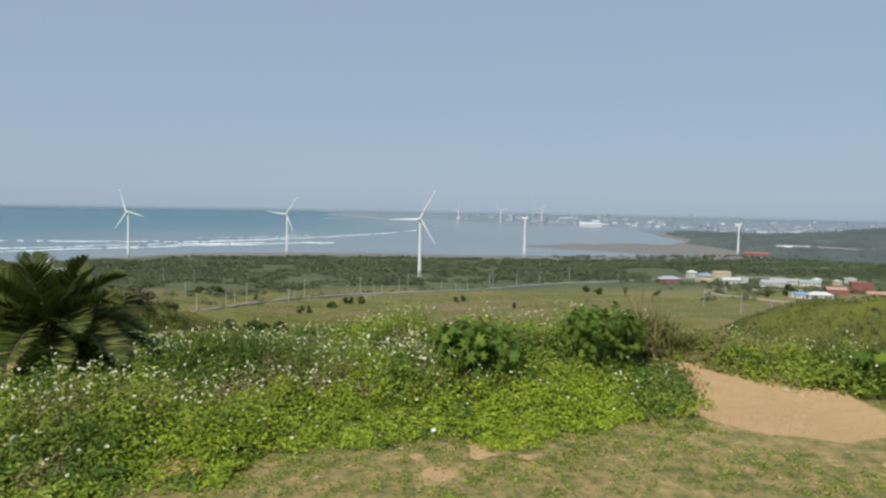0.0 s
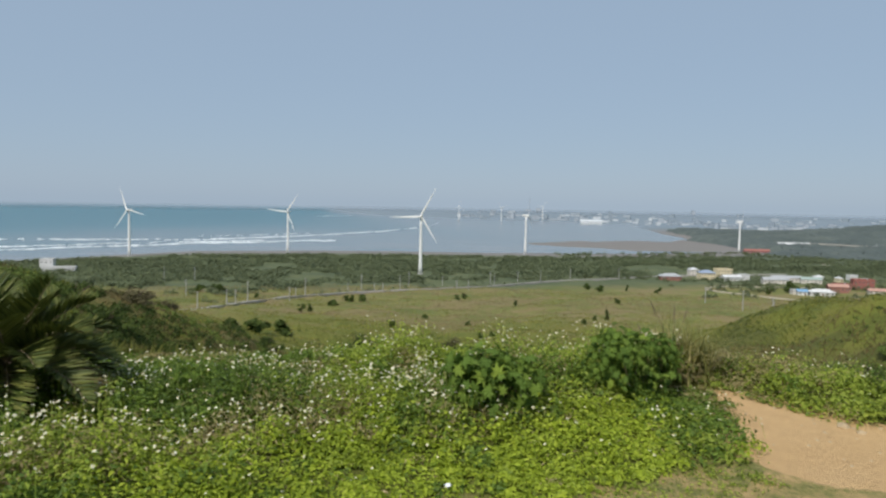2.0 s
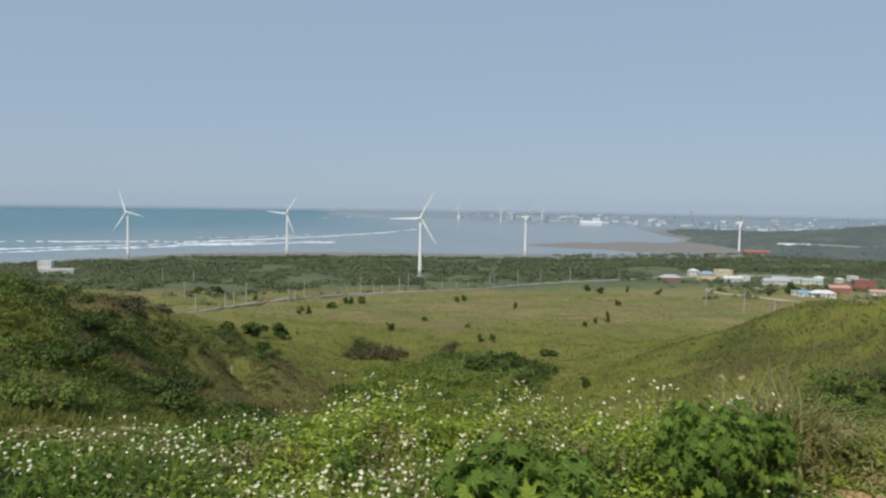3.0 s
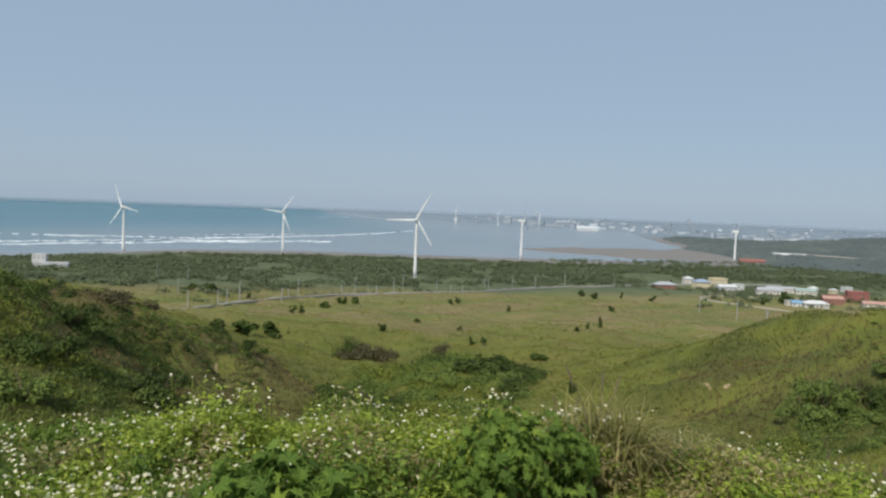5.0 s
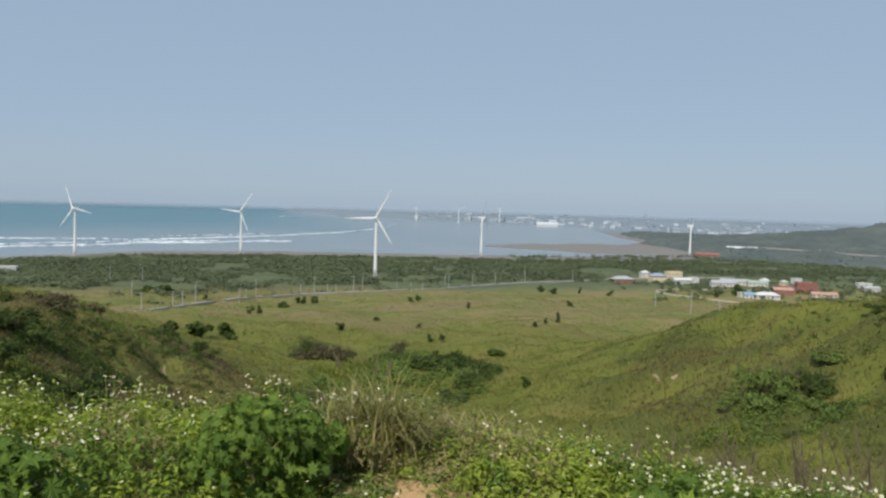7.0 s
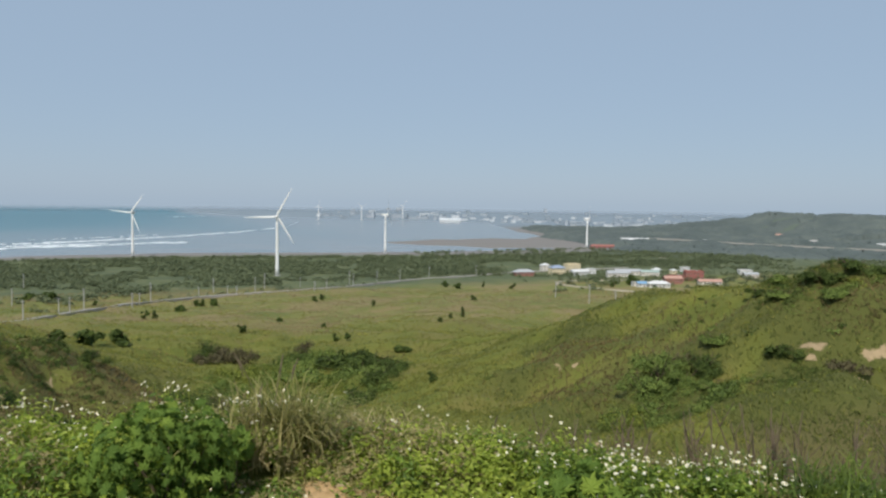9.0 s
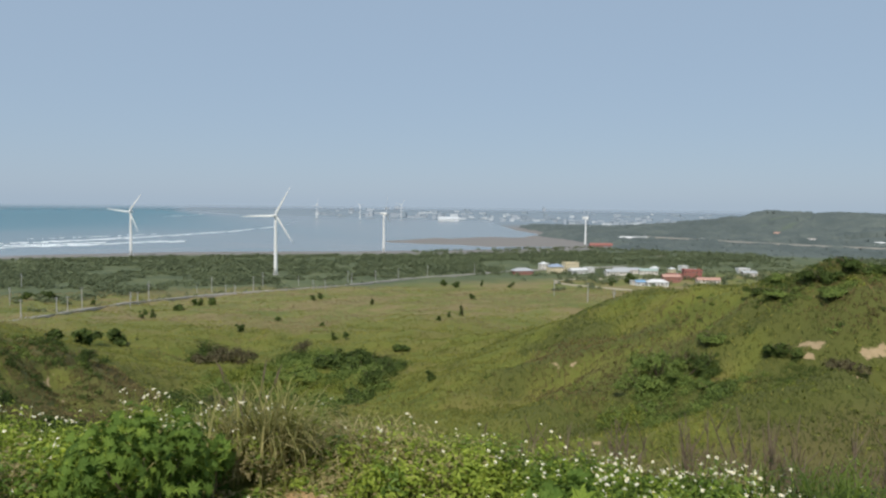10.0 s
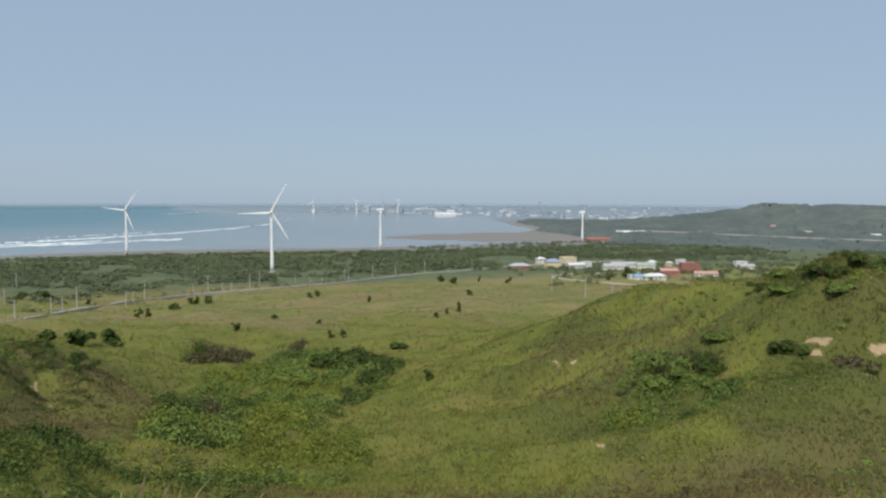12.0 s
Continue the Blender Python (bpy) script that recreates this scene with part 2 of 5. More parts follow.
def tufts(x, y, z, height, blades, lean=0.35, width=0.04, spread=0.12, parts=2):
    """Grass: tapering blades that arch over, each a strip of quads."""
    x, y, z, height = (np.repeat(np.asarray(a, float), blades) for a in (x, y, z, height))
    n = len(x)
    az = rng.uniform(0, math.tau, n)
    h = height * rng.uniform(0.55, 1.1, n)
    bend = h * lean * rng.uniform(0.15, 1.5, n)
    base = np.stack((x + rng.normal(0, spread, n), y + rng.normal(0, spread, n), z - 0.03), 1)
    out = np.stack((np.cos(az), np.sin(az), np.zeros(n)), 1)
    side = np.stack((-np.sin(az), np.cos(az), np.zeros(n)), 1) * (width * rng.uniform(0.6, 1.3, n))[:, None]
    droop = 0.42 * np.minimum(bend / h, 1.5)
    v = np.empty((n, 2 * parts + 2, 3))
    for k in range(parts + 1):
        u = k / parts
        mid = base + out * (bend * u ** 1.8)[:, None] + np.array((0, 0, 1.0)) * (h * (u * (1 + 0.6 * droop) - 1.6 * droop * u ** 2.6))[:, None]
        w = 0.5 * (1 - u ** 2) + 0.04
        v[:, 2 * k], v[:, 2 * k + 1] = mid - side * w, mid + side * w
    i = np.arange(n)[:, None] * (2 * parts + 2)
    q = np.concatenate([i + np.array((2 * k, 2 * k + 1, 2 * k + 3, 2 * k + 2)) for k in range(parts)])
    return v.reshape(-1, 3), q


def join(*pieces):
    verts, faces, base = [], [], 0
    for v, f in pieces:
        verts.append(v)
        faces.append(f + base)
        base += len(v)
    return np.concatenate(verts), np.concatenate(faces)


def scatter(n, x0, x1, y0, y1):
    return rng.uniform(x0, x1, n), rng.uniform(y0, y1, n)


# ---- where the plants and the bare soil lie ----
FRONT_X = (-9, -4.5, -2.6, -2.0, -1.38, -1.22, -0.74, -0.33, 0.52, 1.27, 1.44, 2.3, 2.45, 2.55, 3.0, 3.4, 3.75, 4.1, 6.0, 9.0)
FRONT_Y = (2.5, 3.1, 3.9, 4.15, 4.4, 5.0, 5.2, 5.3, 5.35, 5.65, 5.95, 6.2, 6.7, 7.9, 7.5, 7.0, 6.6, 6.4, 6.0, 5.4)


def front(x):
    return np.interp(x, FRONT_X, FRONT_Y)


def planted(x, y):
    """How far a spot lies within the wild plants, 0 to 1."""
    ragged = (fbm(x, y, 0.5, 21, 3) - 0.5) * 0.5 + (fbm(x, y, 1.1, 27, 2) - 0.5) * 0.55
    return step(-0.08, 0.22, y - front(x) + ragged)


def brow(x):
    """How much sooner the plants end, towards the palm and the dead stalks."""
    return np.interp(x, (-4, -2, -1, -0.5, 3.2, 5, 6.5, 9), (0.9, 0.6, 0.2, 0, 0, 1.2, 1.9, 2.8))


def bare(x, y):
    """Bare sandy soil: the path, the trodden patches and the slips on the slopes."""
    path = step(0.42, 0.05, np.abs(y - np.interp(x, (2.2, 2.6, 3.1, 3.7, 4.6, 7), (6.9, 6.8, 6.6, 6.35, 6.1, 5.6))) - np.interp(x, (2.1, 2.6, 3.2, 3.7, 4.3, 7), (0.4, 0.85, 0.75, 0.35, 0.0, -0.2))) * step(2.0, 2.35, x) * step(4.15, 3.55, x)
    trod = step(0.60, 0.74, fbm(x, y, 0.6, 31, 4)) * step(5.9, 4.9, y) * 0.85
    slips = np.zeros_like(x)
    for sx, sy, rx, ry in ((40.1, 105.4, 0.7, 1.3), (41.7, 103.0, 0.9, 1.0), (58.6, 74.0, 0.9, 2.0), (57.2, 72.0, 0.5, 1.4), (61.5, 68.3, 1.8, 1.0), (57.5, 65.6, 1.2, 0.6), (28.2, 62.5, 0.3, 1.5), (-28.2, 98, 0.55, 2.0), (-24.6, 91.6, 0.4, 1.4), (30.5, 50.5, 0.8, 0.5)):
        slips = np.maximum(slips, 0.72 * step(1.7, 0.1, np.hypot((x - sx) / rx, (y - sy) / ry) + (fbm(x, y, 1.0, 41, 3) - 0.5) * 1.9))
    return np.clip(np.maximum(np.maximum(path, trod), slips), 0, 1)


# ---- ground, sea ----
def earth_material():
    m = Nodes("earth", 0.95)
    soil = m.mix(m.noise(7, 8.0, 0.72), m.mix(m.noise(1.4), (0.60, 0.39, 0.185), (0.72, 0.50, 0.265)), (0.47, 0.30, 0.14))
    turf = m.ramp(m.noise(6.5, 9.0, 0.74, (1, 0.8, 1)), (0.38, (0.14, 0.155, 0.042)), (0.48, (0.26, 0.225, 0.08)), (0.57, (0.40, 0.29, 0.125)), (0.67, (0.54, 0.37, 0.17)))
    slope = m.ramp(m.noise(0.085, 6.0, 0.62), (0.38, (0.105, 0.122, 0.022)), (0.50, (0.145, 0.152, 0.029)), (0.62, (0.155, 0.138, 0.037)))
    slope = m.mix(m.ramp(m.noise(0.7, 7.0, 0.75), (0.42, (0, 0, 0)), (0.6, (0.5, 0.5, 0.5))), slope, (0.115, 0.132, 0.024))
    field = m.ramp(m.noise(0.022, 8.0, 0.66, (1, 1.6, 1)), (0.38, (0.13, 0.15, 0.04)), (0.49, (0.175, 0.175, 0.052)), (0.57, (0.225, 0.175, 0.082)), (0.68, (0.16, 0.155, 0.052)))
    wood = m.ramp(m.noise(0.03, 8.0, 0.7), (0.38, (0.075, 0.095, 0.048)), (0.52, (0.10, 0.12, 0.056)), (0.68, (0.145, 0.15, 0.068)))
    beach = m.mix(m.noise(0.02, 4.0), (0.215, 0.195, 0.175), (0.19, 0.183, 0.172))
    slope = m.mix(m.attribute("hillside"), slope, m.mix(m.noise(1.5, 5.0), (0.075, 0.088, 0.018), (0.105, 0.105, 0.026)))
    col = m.mix(m.attribute("far_field"), slope, field)
    col = m.mix(m.attribute("wooded"), col, wood)
    # haze over the far hills, put into their ground as greyed green
    col = m.mix(m.attribute("far_hill_haze"), col, m.mix(m.noise(0.02, 5.0, 0.7), (0.08, 0.105, 0.085), (0.125, 0.148, 0.115)))
    col = m.mix(m.attribute("withered"), col, m.mix(m.noise(1.2, 6.0, 0.7), (0.15, 0.115, 0.05), (0.085, 0.078, 0.03)))
    col = m.mix(m.attribute("sandy"), col, beach)
    # distance haze mixed into the ground colour as blue-grey
    col = m.mix(m.attribute("distance_haze"), col, m.mix(m.noise(0.01, 5.0, 0.7), (0.17, 0.215, 0.25), (0.23, 0.275, 0.31)))
    col = m.mix(m.attribute("trodden"), col, turf)
    soil = m.mix(m.attribute("slip"), soil, m.mix(m.noise(1.1, 7.0, 0.75), (0.24, 0.175, 0.095), (0.47, 0.35, 0.205)))
    # ragged edges for the bare soil
    rag = m.tree.nodes.new("ShaderNodeMath")
    rag.operation = "MULTIPLY_ADD"
    m.link(m.noise(2.6, 7.0, 0.75), rag.inputs[0])
    rag.inputs[1].default_value = 0.9
    m.link(m.attribute("bare_soil"), rag.inputs[2])
    col = m.mix(m.ramp(rag.outputs[0], (0.86, (0, 0, 0)), (0.98, (1, 1, 1))), col, soil)
    m.color(col)
    m.dissolve("haze_fade")
    m.bump(m.noise(14, 7.0, 0.75), 0.04, 0.9)
    coarse = m.node("ShaderNodeBump", Distance=0.25)
    m.link(m.noise(1.1, 8.0, 0.72), coarse.inputs["Height"])
    m.link(m.attribute("open_slope"), coarse.inputs["Strength"])
    m.link(coarse.outputs[0], next(n for n in m.tree.nodes if n.type == "BUMP").inputs["Normal"])
    return m.mat


def ground_sheet():
    az = np.radians(np.concatenate((np.arange(-46, 58, 0.34), np.arange(58, 314, 2.5))))
    rad = np.concatenate(((0.0,), 0.35 * 1.03 ** np.arange(0, 127), 14.6 * 1.0105 ** np.arange(0, 262), 225 * 1.027 ** np.arange(0, 116)))
    rad = rad[rad < 4940]
    rad = np.append(rad, 4950)
    A, R = np.meshgrid(az, rad)
    x, y = (R * np.sin(A)).ravel(), (R * np.cos(A)).ravel()
    y = y + 3.0
    n, k = len(rad), len(az)
    i, j = np.meshgrid(np.arange(n - 1), np.arange(k), indexing="ij")
    j2 = (j + 1) % k
    q = np.stack((i * k + j, i * k + j2, (i + 1) * k + j2, (i + 1) * k + j), -1).reshape(-1, 4)[:, ::-1]
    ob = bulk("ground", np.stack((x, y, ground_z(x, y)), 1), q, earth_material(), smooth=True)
    d, r = inland(x, y), np.hypot(x, y)
    near = step(16, 10, r)
    masks = {
        "hillside": np.maximum(np.maximum(step(20, 32, x - (y - 60) * 0.06), step(5, 9, x) * step(34, 18, y)), step(-12, -24, x)) * step(175, 130, y) * step(0.34, 0.52, fbm(x, y, 12, 67, 3)),
        "far_field": step(230, 390, y + (fbm(x, y, 60, 61) - 0.5) * 80),
        "wooded": step(590, 680, y - x * 0.28),
        "far_hill_haze": step(1150, 1500, r) * step(300, 500, x),
        "withered": 0.6 * np.maximum(step(0.36, 0.60, fbm(x, y, 8, 63) * step(4, 12, x - (y - 9) * 0.2) * step(66, 50, y) * 1.3), step(0.40, 0.58, fbm(x, y, 14, 64)) * step(-10, -26, x) * step(150, 120, y)) * step(9, 11, y),
        "sandy": step(125, 85, d) * step(3000, 2600, r),
        "distance_haze": step(2300, 3100, r),
        "trodden": near * (1 - planted(x, y)) * step(2.0, 0.8, y - front(x)),
        "bare_soil": bare(x, y),
        "slip": step(14, 24, r),
        "haze_fade": np.where(d > 0, 0.97 * step(4050, 4945, r), 0.97 * step(4000, 4945, r)),
        "open_slope": 0.4 * step(11, 18, r) * step(700, 300, r),
    }
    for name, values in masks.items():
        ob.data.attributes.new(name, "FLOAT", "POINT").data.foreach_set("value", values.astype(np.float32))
    return tagged(ob, "hilly green ground falling to a coastal plain", "ground", kind="structure")


def sea_material():
    m = Nodes("sea_water", 0.24)
    m.shader.inputs["Specular IOR Level"].default_value = 0.22
    deep = m.ramp(m.noise(0.0035, 4.0, 0.5, (1, 2.2, 1)), (0.3, (0.014, 0.105, 0.132)), (0.7, (0.03, 0.145, 0.168)))
    silt = m.ramp(m.noise(0.006, 4.0, 0.5, (1, 2.5, 1)), (0.3, (0.17, 0.215, 0.235)), (0.7, (0.235, 0.245, 0.245)))
    m.color(m.mix(m.attribute("silt"), deep, silt))
    m.dissolve("haze_fade")
    m.bump(m.noise(0.05, 4.0, 0.6, (0.6, 1.6, 1)), 0.8, 0.35)
    return m.mat


def sea_sheet():
    az = np.radians(np.concatenate((np.arange(-60, 60, 0.5), np.arange(60, 300, 5))))
    rad = np.concatenate((np.linspace(620, 3000, 60), np.linspace(3050, 4960, 40)))
    A, R = np.meshgrid(az, rad)
    x, y = (R * np.sin(A)).ravel(), (R * np.cos(A)).ravel()
    n, k = len(rad), len(az)
    i, j = np.meshgrid(np.arange(n - 1), np.arange(k), indexing="ij")
    j2 = (j + 1) % k
    q = np.stack((i * k + j, i * k + j2, (i + 1) * k + j2, (i + 1) * k + j), -1).reshape(-1, 4)[:, ::-1]
    ob = bulk("water", np.stack((x, y, far_rise(R.ravel())), 1), q, sea_material(), smooth=True)
    swim = (fbm(x, y, 400, 77, 3) - 0.5) * 0.5
    silt = np.maximum(step(-560, -60, inland(x, y)), step(-620, 330, x + (y - 1500) * 0.14) * step(1150, 1400, y) * step(4200, 3300, y))
    ob.data.attributes.new("haze_fade", "FLOAT", "POINT").data.foreach_set("value", 0.97 * step(4000, 4945, R.ravel()).astype(np.float32))
    ob.data.attributes.new("silt", "FLOAT", "POINT").data.foreach_set("value", np.clip(silt + swim * silt, 0, 1).astype(np.float32))
    return tagged(ob, "teal sea, grey and silty towards the shore", "sea", kind="structure")


def surf_lines():
    """Breakers: ragged strips of white water, each its own length and width."""
    m = Nodes("foam", 0.9)
    m.color(m.ramp(m.noise(0.08, 5.0, 0.7), (0.35, (0.45, 0.52, 0.54)), (0.6, (0.82, 0.85, 0.86))))
    runs = (
        ((-1000, 900), (-697, 1131), (-594, 1261), (-492, 1378), (-327, 1510), (-235, 1580), 52, 1.1),
        ((-500, 1540), (-410, 1640), (-340, 1758), (-274, 1876), (-176, 2100), (-89, 2417), 64, 1.15),
        ((-60, 2500), (-50, 2700), (-41, 2900), (-30, 3000), (-25, 3040), (-20, 3060), 60, 0.7),
        ((-1100, 1300), (-895, 1420), (-754, 1440), (-641, 1480), (-562, 1500), (-480, 1530), 40, 0.7),
        ((-560, 1640), (-500, 1700), (-450, 1760), (-420, 1800), (-380, 1850), (-350, 1900), 40, 0.6),
        ((-900, 1060), (-760, 1180), (-650, 1300), (-560, 1400), (-470, 1470), (-380, 1530), 30, 0.75),
        ((-620, 3500), (-590, 3560), (-560, 3600), (-530, 3640), (-500, 3660), (-470, 3680), 40, 0.8),
    )
    for k, (*line, width, fill) in enumerate(runs):
        px, py = np.array(line).T
        t = np.linspace(0, 5, 900)
        x, y = np.interp(t, range(6), px), np.interp(t, range(6), py)
        y = y + (fbm(t * 9, t * 0 + k, 4, 80 + k, 3) - 0.5) * 60 + (fbm(t * 9, t * 0 + k, 0.7, 85 + k, 2) - 0.5) * 34
        s = t * 60
        w = width * np.clip(fbm(s, s * 0 + k * 5, 9, 90 + k, 4) * 2.6 - 1.75 + fill * 0.95, 0, 1) * (0.25 + 1.3 * fbm(s, s * 0 + k * 3, 1.6, 95 + k, 3))
        z = far_rise(np.hypot(x, y)) + 0.5
        lo, hi = np.stack((x, y - w * 0.4, z - 0.4), 1), np.stack((x, y + w * 0.6, z - 0.4), 1)
        top = np.stack((x, y, z + 0.8 * (w > 2)), 1)
        v = np.concatenate((lo, top, hi))
        i = np.arange(899)[w[:-1] + w[1:] > 0.5][:, None]
        q = np.concatenate((i + np.array((0, 1, 901, 900)), i + np.array((900, 901, 1801, 1800))))
        tagged(bulk("surf", v, q, m.mat), "broken line of white surf on the sea", "surf", kind="stuff")


ground_sheet()
sea_sheet()
surf_lines()


# ---- materials of the plants and buildings ----
LIME = leaf_material("creeper_leaf", (0.19, 0.26, 0.026), (0.385, 0.48, 0.042), (0.55, 0.62, 0.08), 0.45, 0.55, 2.6)
GREEN = leaf_material("herb_leaf", (0.18, 0.25, 0.034), (0.36, 0.445, 0.065), (0.54, 0.60, 0.12), 0.48, 0.55, 2.6)
DRY = leaf_material("withered_leaf", (0.25, 0.21, 0.085), (0.40, 0.335, 0.15), (0.58, 0.49, 0.25), 0.42)
BLADE = leaf_material("grass_blade", (0.07, 0.12, 0.018), (0.15, 0.20, 0.035), (0.30, 0.27, 0.09), 0.25, 0.6)
DARK_BLADE = leaf_material("dark_grass_blade", (0.06, 0.10, 0.014), (0.11, 0.165, 0.022), (0.20, 0.25, 0.045), 0.35, 0.6)
SLOPE_GRASS = leaf_material("slope_grass", (0.098, 0.114, 0.02), (0.163, 0.17, 0.031), (0.24, 0.228, 0.05), 0.35, 0.75, 0.06)
HILL_GRASS = leaf_material("hill_grass", (0.055, 0.072, 0.013), (0.09, 0.108, 0.02), (0.14, 0.15, 0.033), 0.25, 0.75, 0.1)
PALE_GRASS = leaf_material("pale_slope_grass", (0.15, 0.158, 0.029), (0.23, 0.225, 0.046), (0.32, 0.295, 0.076), 0.35, 0.75, 0.06)
BROWN_GRASS = leaf_material("brown_grass", (0.08, 0.067, 0.024), (0.135, 0.107, 0.038), (0.21, 0.163, 0.066), 0.3, 0.8, 0.06)
FIELD_GRASS = leaf_material("field_grass", (0.17, 0.14, 0.062), (0.235, 0.19, 0.09), (0.31, 0.255, 0.125), 0.3, 0.8, 0.03)
BUSH = leaf_material("bush_leaf", (0.04, 0.065, 0.015), (0.078, 0.118, 0.024), (0.145, 0.19, 0.04), 0.3, 0.7, 0.08)
THICKET = leaf_material("thicket_leaf", (0.095, 0.145, 0.032), (0.16, 0.22, 0.048), (0.25, 0.31, 0.068), 0.2, 0.75, 0.05)
HERB = leaf_material("slope_herb_leaf", (0.115, 0.15, 0.022), (0.195, 0.225, 0.036), (0.29, 0.305, 0.055), 0.25, 0.75, 0.12)
DEEP = leaf_material("deep_green_leaf", (0.09, 0.15, 0.025), (0.17, 0.26, 0.04), (0.29, 0.39, 0.065), 0.42, 0.5, 2.6)
GREY_BUSH = leaf_material("grey_twig_leaf", (0.07, 0.06, 0.03), (0.12, 0.105, 0.05), (0.17, 0.155, 0.07), 0.12, 0.8, 0.08)
# grey-green, its dark tones lifted to put haze into the leaf colour
WOOD_LEAF = leaf_material("hazed_wood_leaf", (0.15, 0.185, 0.105), (0.185, 0.22, 0.118), (0.23, 0.26, 0.135), 0.45, 0.9, 0.012)
PALM_LEAF = leaf_material("palm_leaf", (0.055, 0.08, 0.015), (0.11, 0.135, 0.027), (0.22, 0.22, 0.058), 0.2, 0.5)
STRAW = leaf_material("straw_blade", (0.26, 0.24, 0.09), (0.42, 0.37, 0.16), (0.58, 0.50, 0.26), 0.4, 0.7)
REED = leaf_material("reed_blade", (0.18, 0.19, 0.05), (0.32, 0.30, 0.10), (0.50, 0.43, 0.19), 0.4, 0.7)
STEM = plain("plant_stem", (0.20, 0.16, 0.09), 0.8, wear=0.2, size=20)
DEAD = plain("dead_stalk", (0.18, 0.14, 0.09), 0.85, wear=0.2, size=25)
PETAL = plain("white_petal", (0.72, 0.69, 0.54), 0.6, wear=0.04, size=40)
POLLEN = plain("yellow_floret", (0.70, 0.45, 0.05), 0.7, wear=0.1, size=60)
WHITE = plain("turbine_paint", (0.80, 0.80, 0.78), 0.45, wear=0.05, size=0.15)
CONCRETE = plain("pole_concrete", (0.42, 0.41, 0.39), 0.9, wear=0.12, size=1.5, bump=0.01)
ASPHALT = plain("road_surface", (0.33, 0.305, 0.27), 0.9, wear=0.12, size=0.3)
RAIL = plain("rail_concrete", (0.40, 0.38, 0.34), 0.9, wear=0.15, size=0.4)
GLASS = plain("window_glass", (0.05, 0.06, 0.07), 0.15, wear=0.05, size=0.5)
METAL = plain("lamp_steel", (0.45, 0.46, 0.47), 0.4, 0.7, wear=0.1)
BARK = plain("bark", (0.14, 0.10, 0.07), 0.9, wear=0.2, size=4, bump=0.02)
PAINTS = {}


def paint(name, col):
    if name not in PAINTS:
        PAINTS[name] = plain(name, col, 0.75, wear=0.14, size=0.25)
    return PAINTS[name]


# ---- wind turbines ----
def turbine(x, y, tall, blade, facing, turn, label):
    z = float(ground_z(x, y))
    root = thing("wind_turbine", pose(x, y, z, 0, 0, 0), label, "wind turbine", "turbines along the coast")
    base = part("foundation", tube(bmesh.new(), ((0, 0, -1.5), (0, 0, 0.7)), (4.2, 3.8), 20), CONCRETE, root)
    steps = [(0, 0, 0.5 + (tall - 2.2) * k / 8) for k in range(9)]
    tower = part("tower", tube(bmesh.new(), steps, [2.15 - 0.95 * k / 8 for k in range(9)], 24), WHITE, root, smooth=True)
    part("door", box(bmesh.new(), (1.0, 0.2, 2.2), (0, -2.12, 2.6), 0, 0.05), METAL, tower, "grey steel door")
    f = radians(facing)
    turnm = Matrix.Rotation(f, 4, "Z")
    bm = bmesh.new()
    box(bm, (3.4, 9.5, 3.6), (0, 1.9, tall), 0, 0.9)
    bm.transform(turnm)
    nacelle = part("nacelle", bm, WHITE, root, smooth=False)
    bm = tube(bmesh.new(), ((0, -2.7, tall), (0, -3.4, tall), (0, -4.6, tall), (0, -5.4, tall), (0, -5.8, tall)), (1.5, 1.65, 1.5, 0.9, 0.15), 16)
    bm.transform(turnm)
    part("hub", bm, WHITE, root, smooth=True)
    for k in range(3):
        bm = bmesh.new()
        rings = []
        for s in range(13):
            u = s / 12
            chord = (1.5 if u < 0.06 else 2.3 * (1 - u) ** 0.8 + 0.28) if u > 0 else 1.7
            thick = 0.95 * chord if u < 0.06 else chord * (0.26 - 0.12 * u)
            twist = radians(18 * (1 - u) ** 2)
            ring = []
            for j in range(10):
                w = j / 10 * math.tau
                px, py = chord * (0.5 * math.cos(w) - (0.18 if u > 0.06 else 0)), thick * 0.5 * math.sin(w) * (1 + 0.5 * math.cos(w))
                ring.append(bm.verts.new((px * math.cos(twist) - py * math.sin(twist), px * math.sin(twist) + py * math.cos(twist) - 1.3 * u * u, 1.2 + u * blade)))
            rings.append(ring)
        for lo, hi in zip(rings, rings[1:]):
            for j in range(10):
                bm.faces.new((lo[j], lo[(j + 1) % 10], hi[(j + 1) % 10], hi[j]))
        bm.faces.new(rings[-1])
        bm.transform(turnm @ Matrix.Translation((0, -4.0, tall)) @ Matrix.Rotation(radians(turn + 120 * k), 4, "Y"))
        part("blade", bm, WHITE, root, smooth=True)
    return root


SPIN = "white three-bladed wind turbine"
turbine(-446.0, 1022, 65, 33, -22, -20, SPIN + " beside the beach")
turbine(-249.4, 1151, 65, 33, -14, 36, SPIN + " at the wood's seaward edge")
turbine(-26.4, 811, 65, 34, -4, 28, SPIN + " in the coastal wood")
turbine(137.0, 1219, 65, 33, 68, 8, SPIN + " beside the mud flats")
turbine(568.0, 1392, 59, 30, 60, 12, SPIN + " beside red sheds")
for x, y, a in ((68, 3440, 10), (262, 3350, 70), (470, 3480, 40)):
    turbine(x, y, 66, 34, 25, a, "tiny pale wind turbine on the far shore")


# ---- road, rail and poles on the plain ----
ROAD = ((-420, 190), (-230, 262), (-160, 300), (-119, 330), (-116, 362), (-112, 413), (-106, 484), (-93, 535), (-74, 572), (-40, 592), (-3, 616), (38, 659), (81, 715), (126, 749), (169, 780), (219, 812), (300, 850), (420, 890))


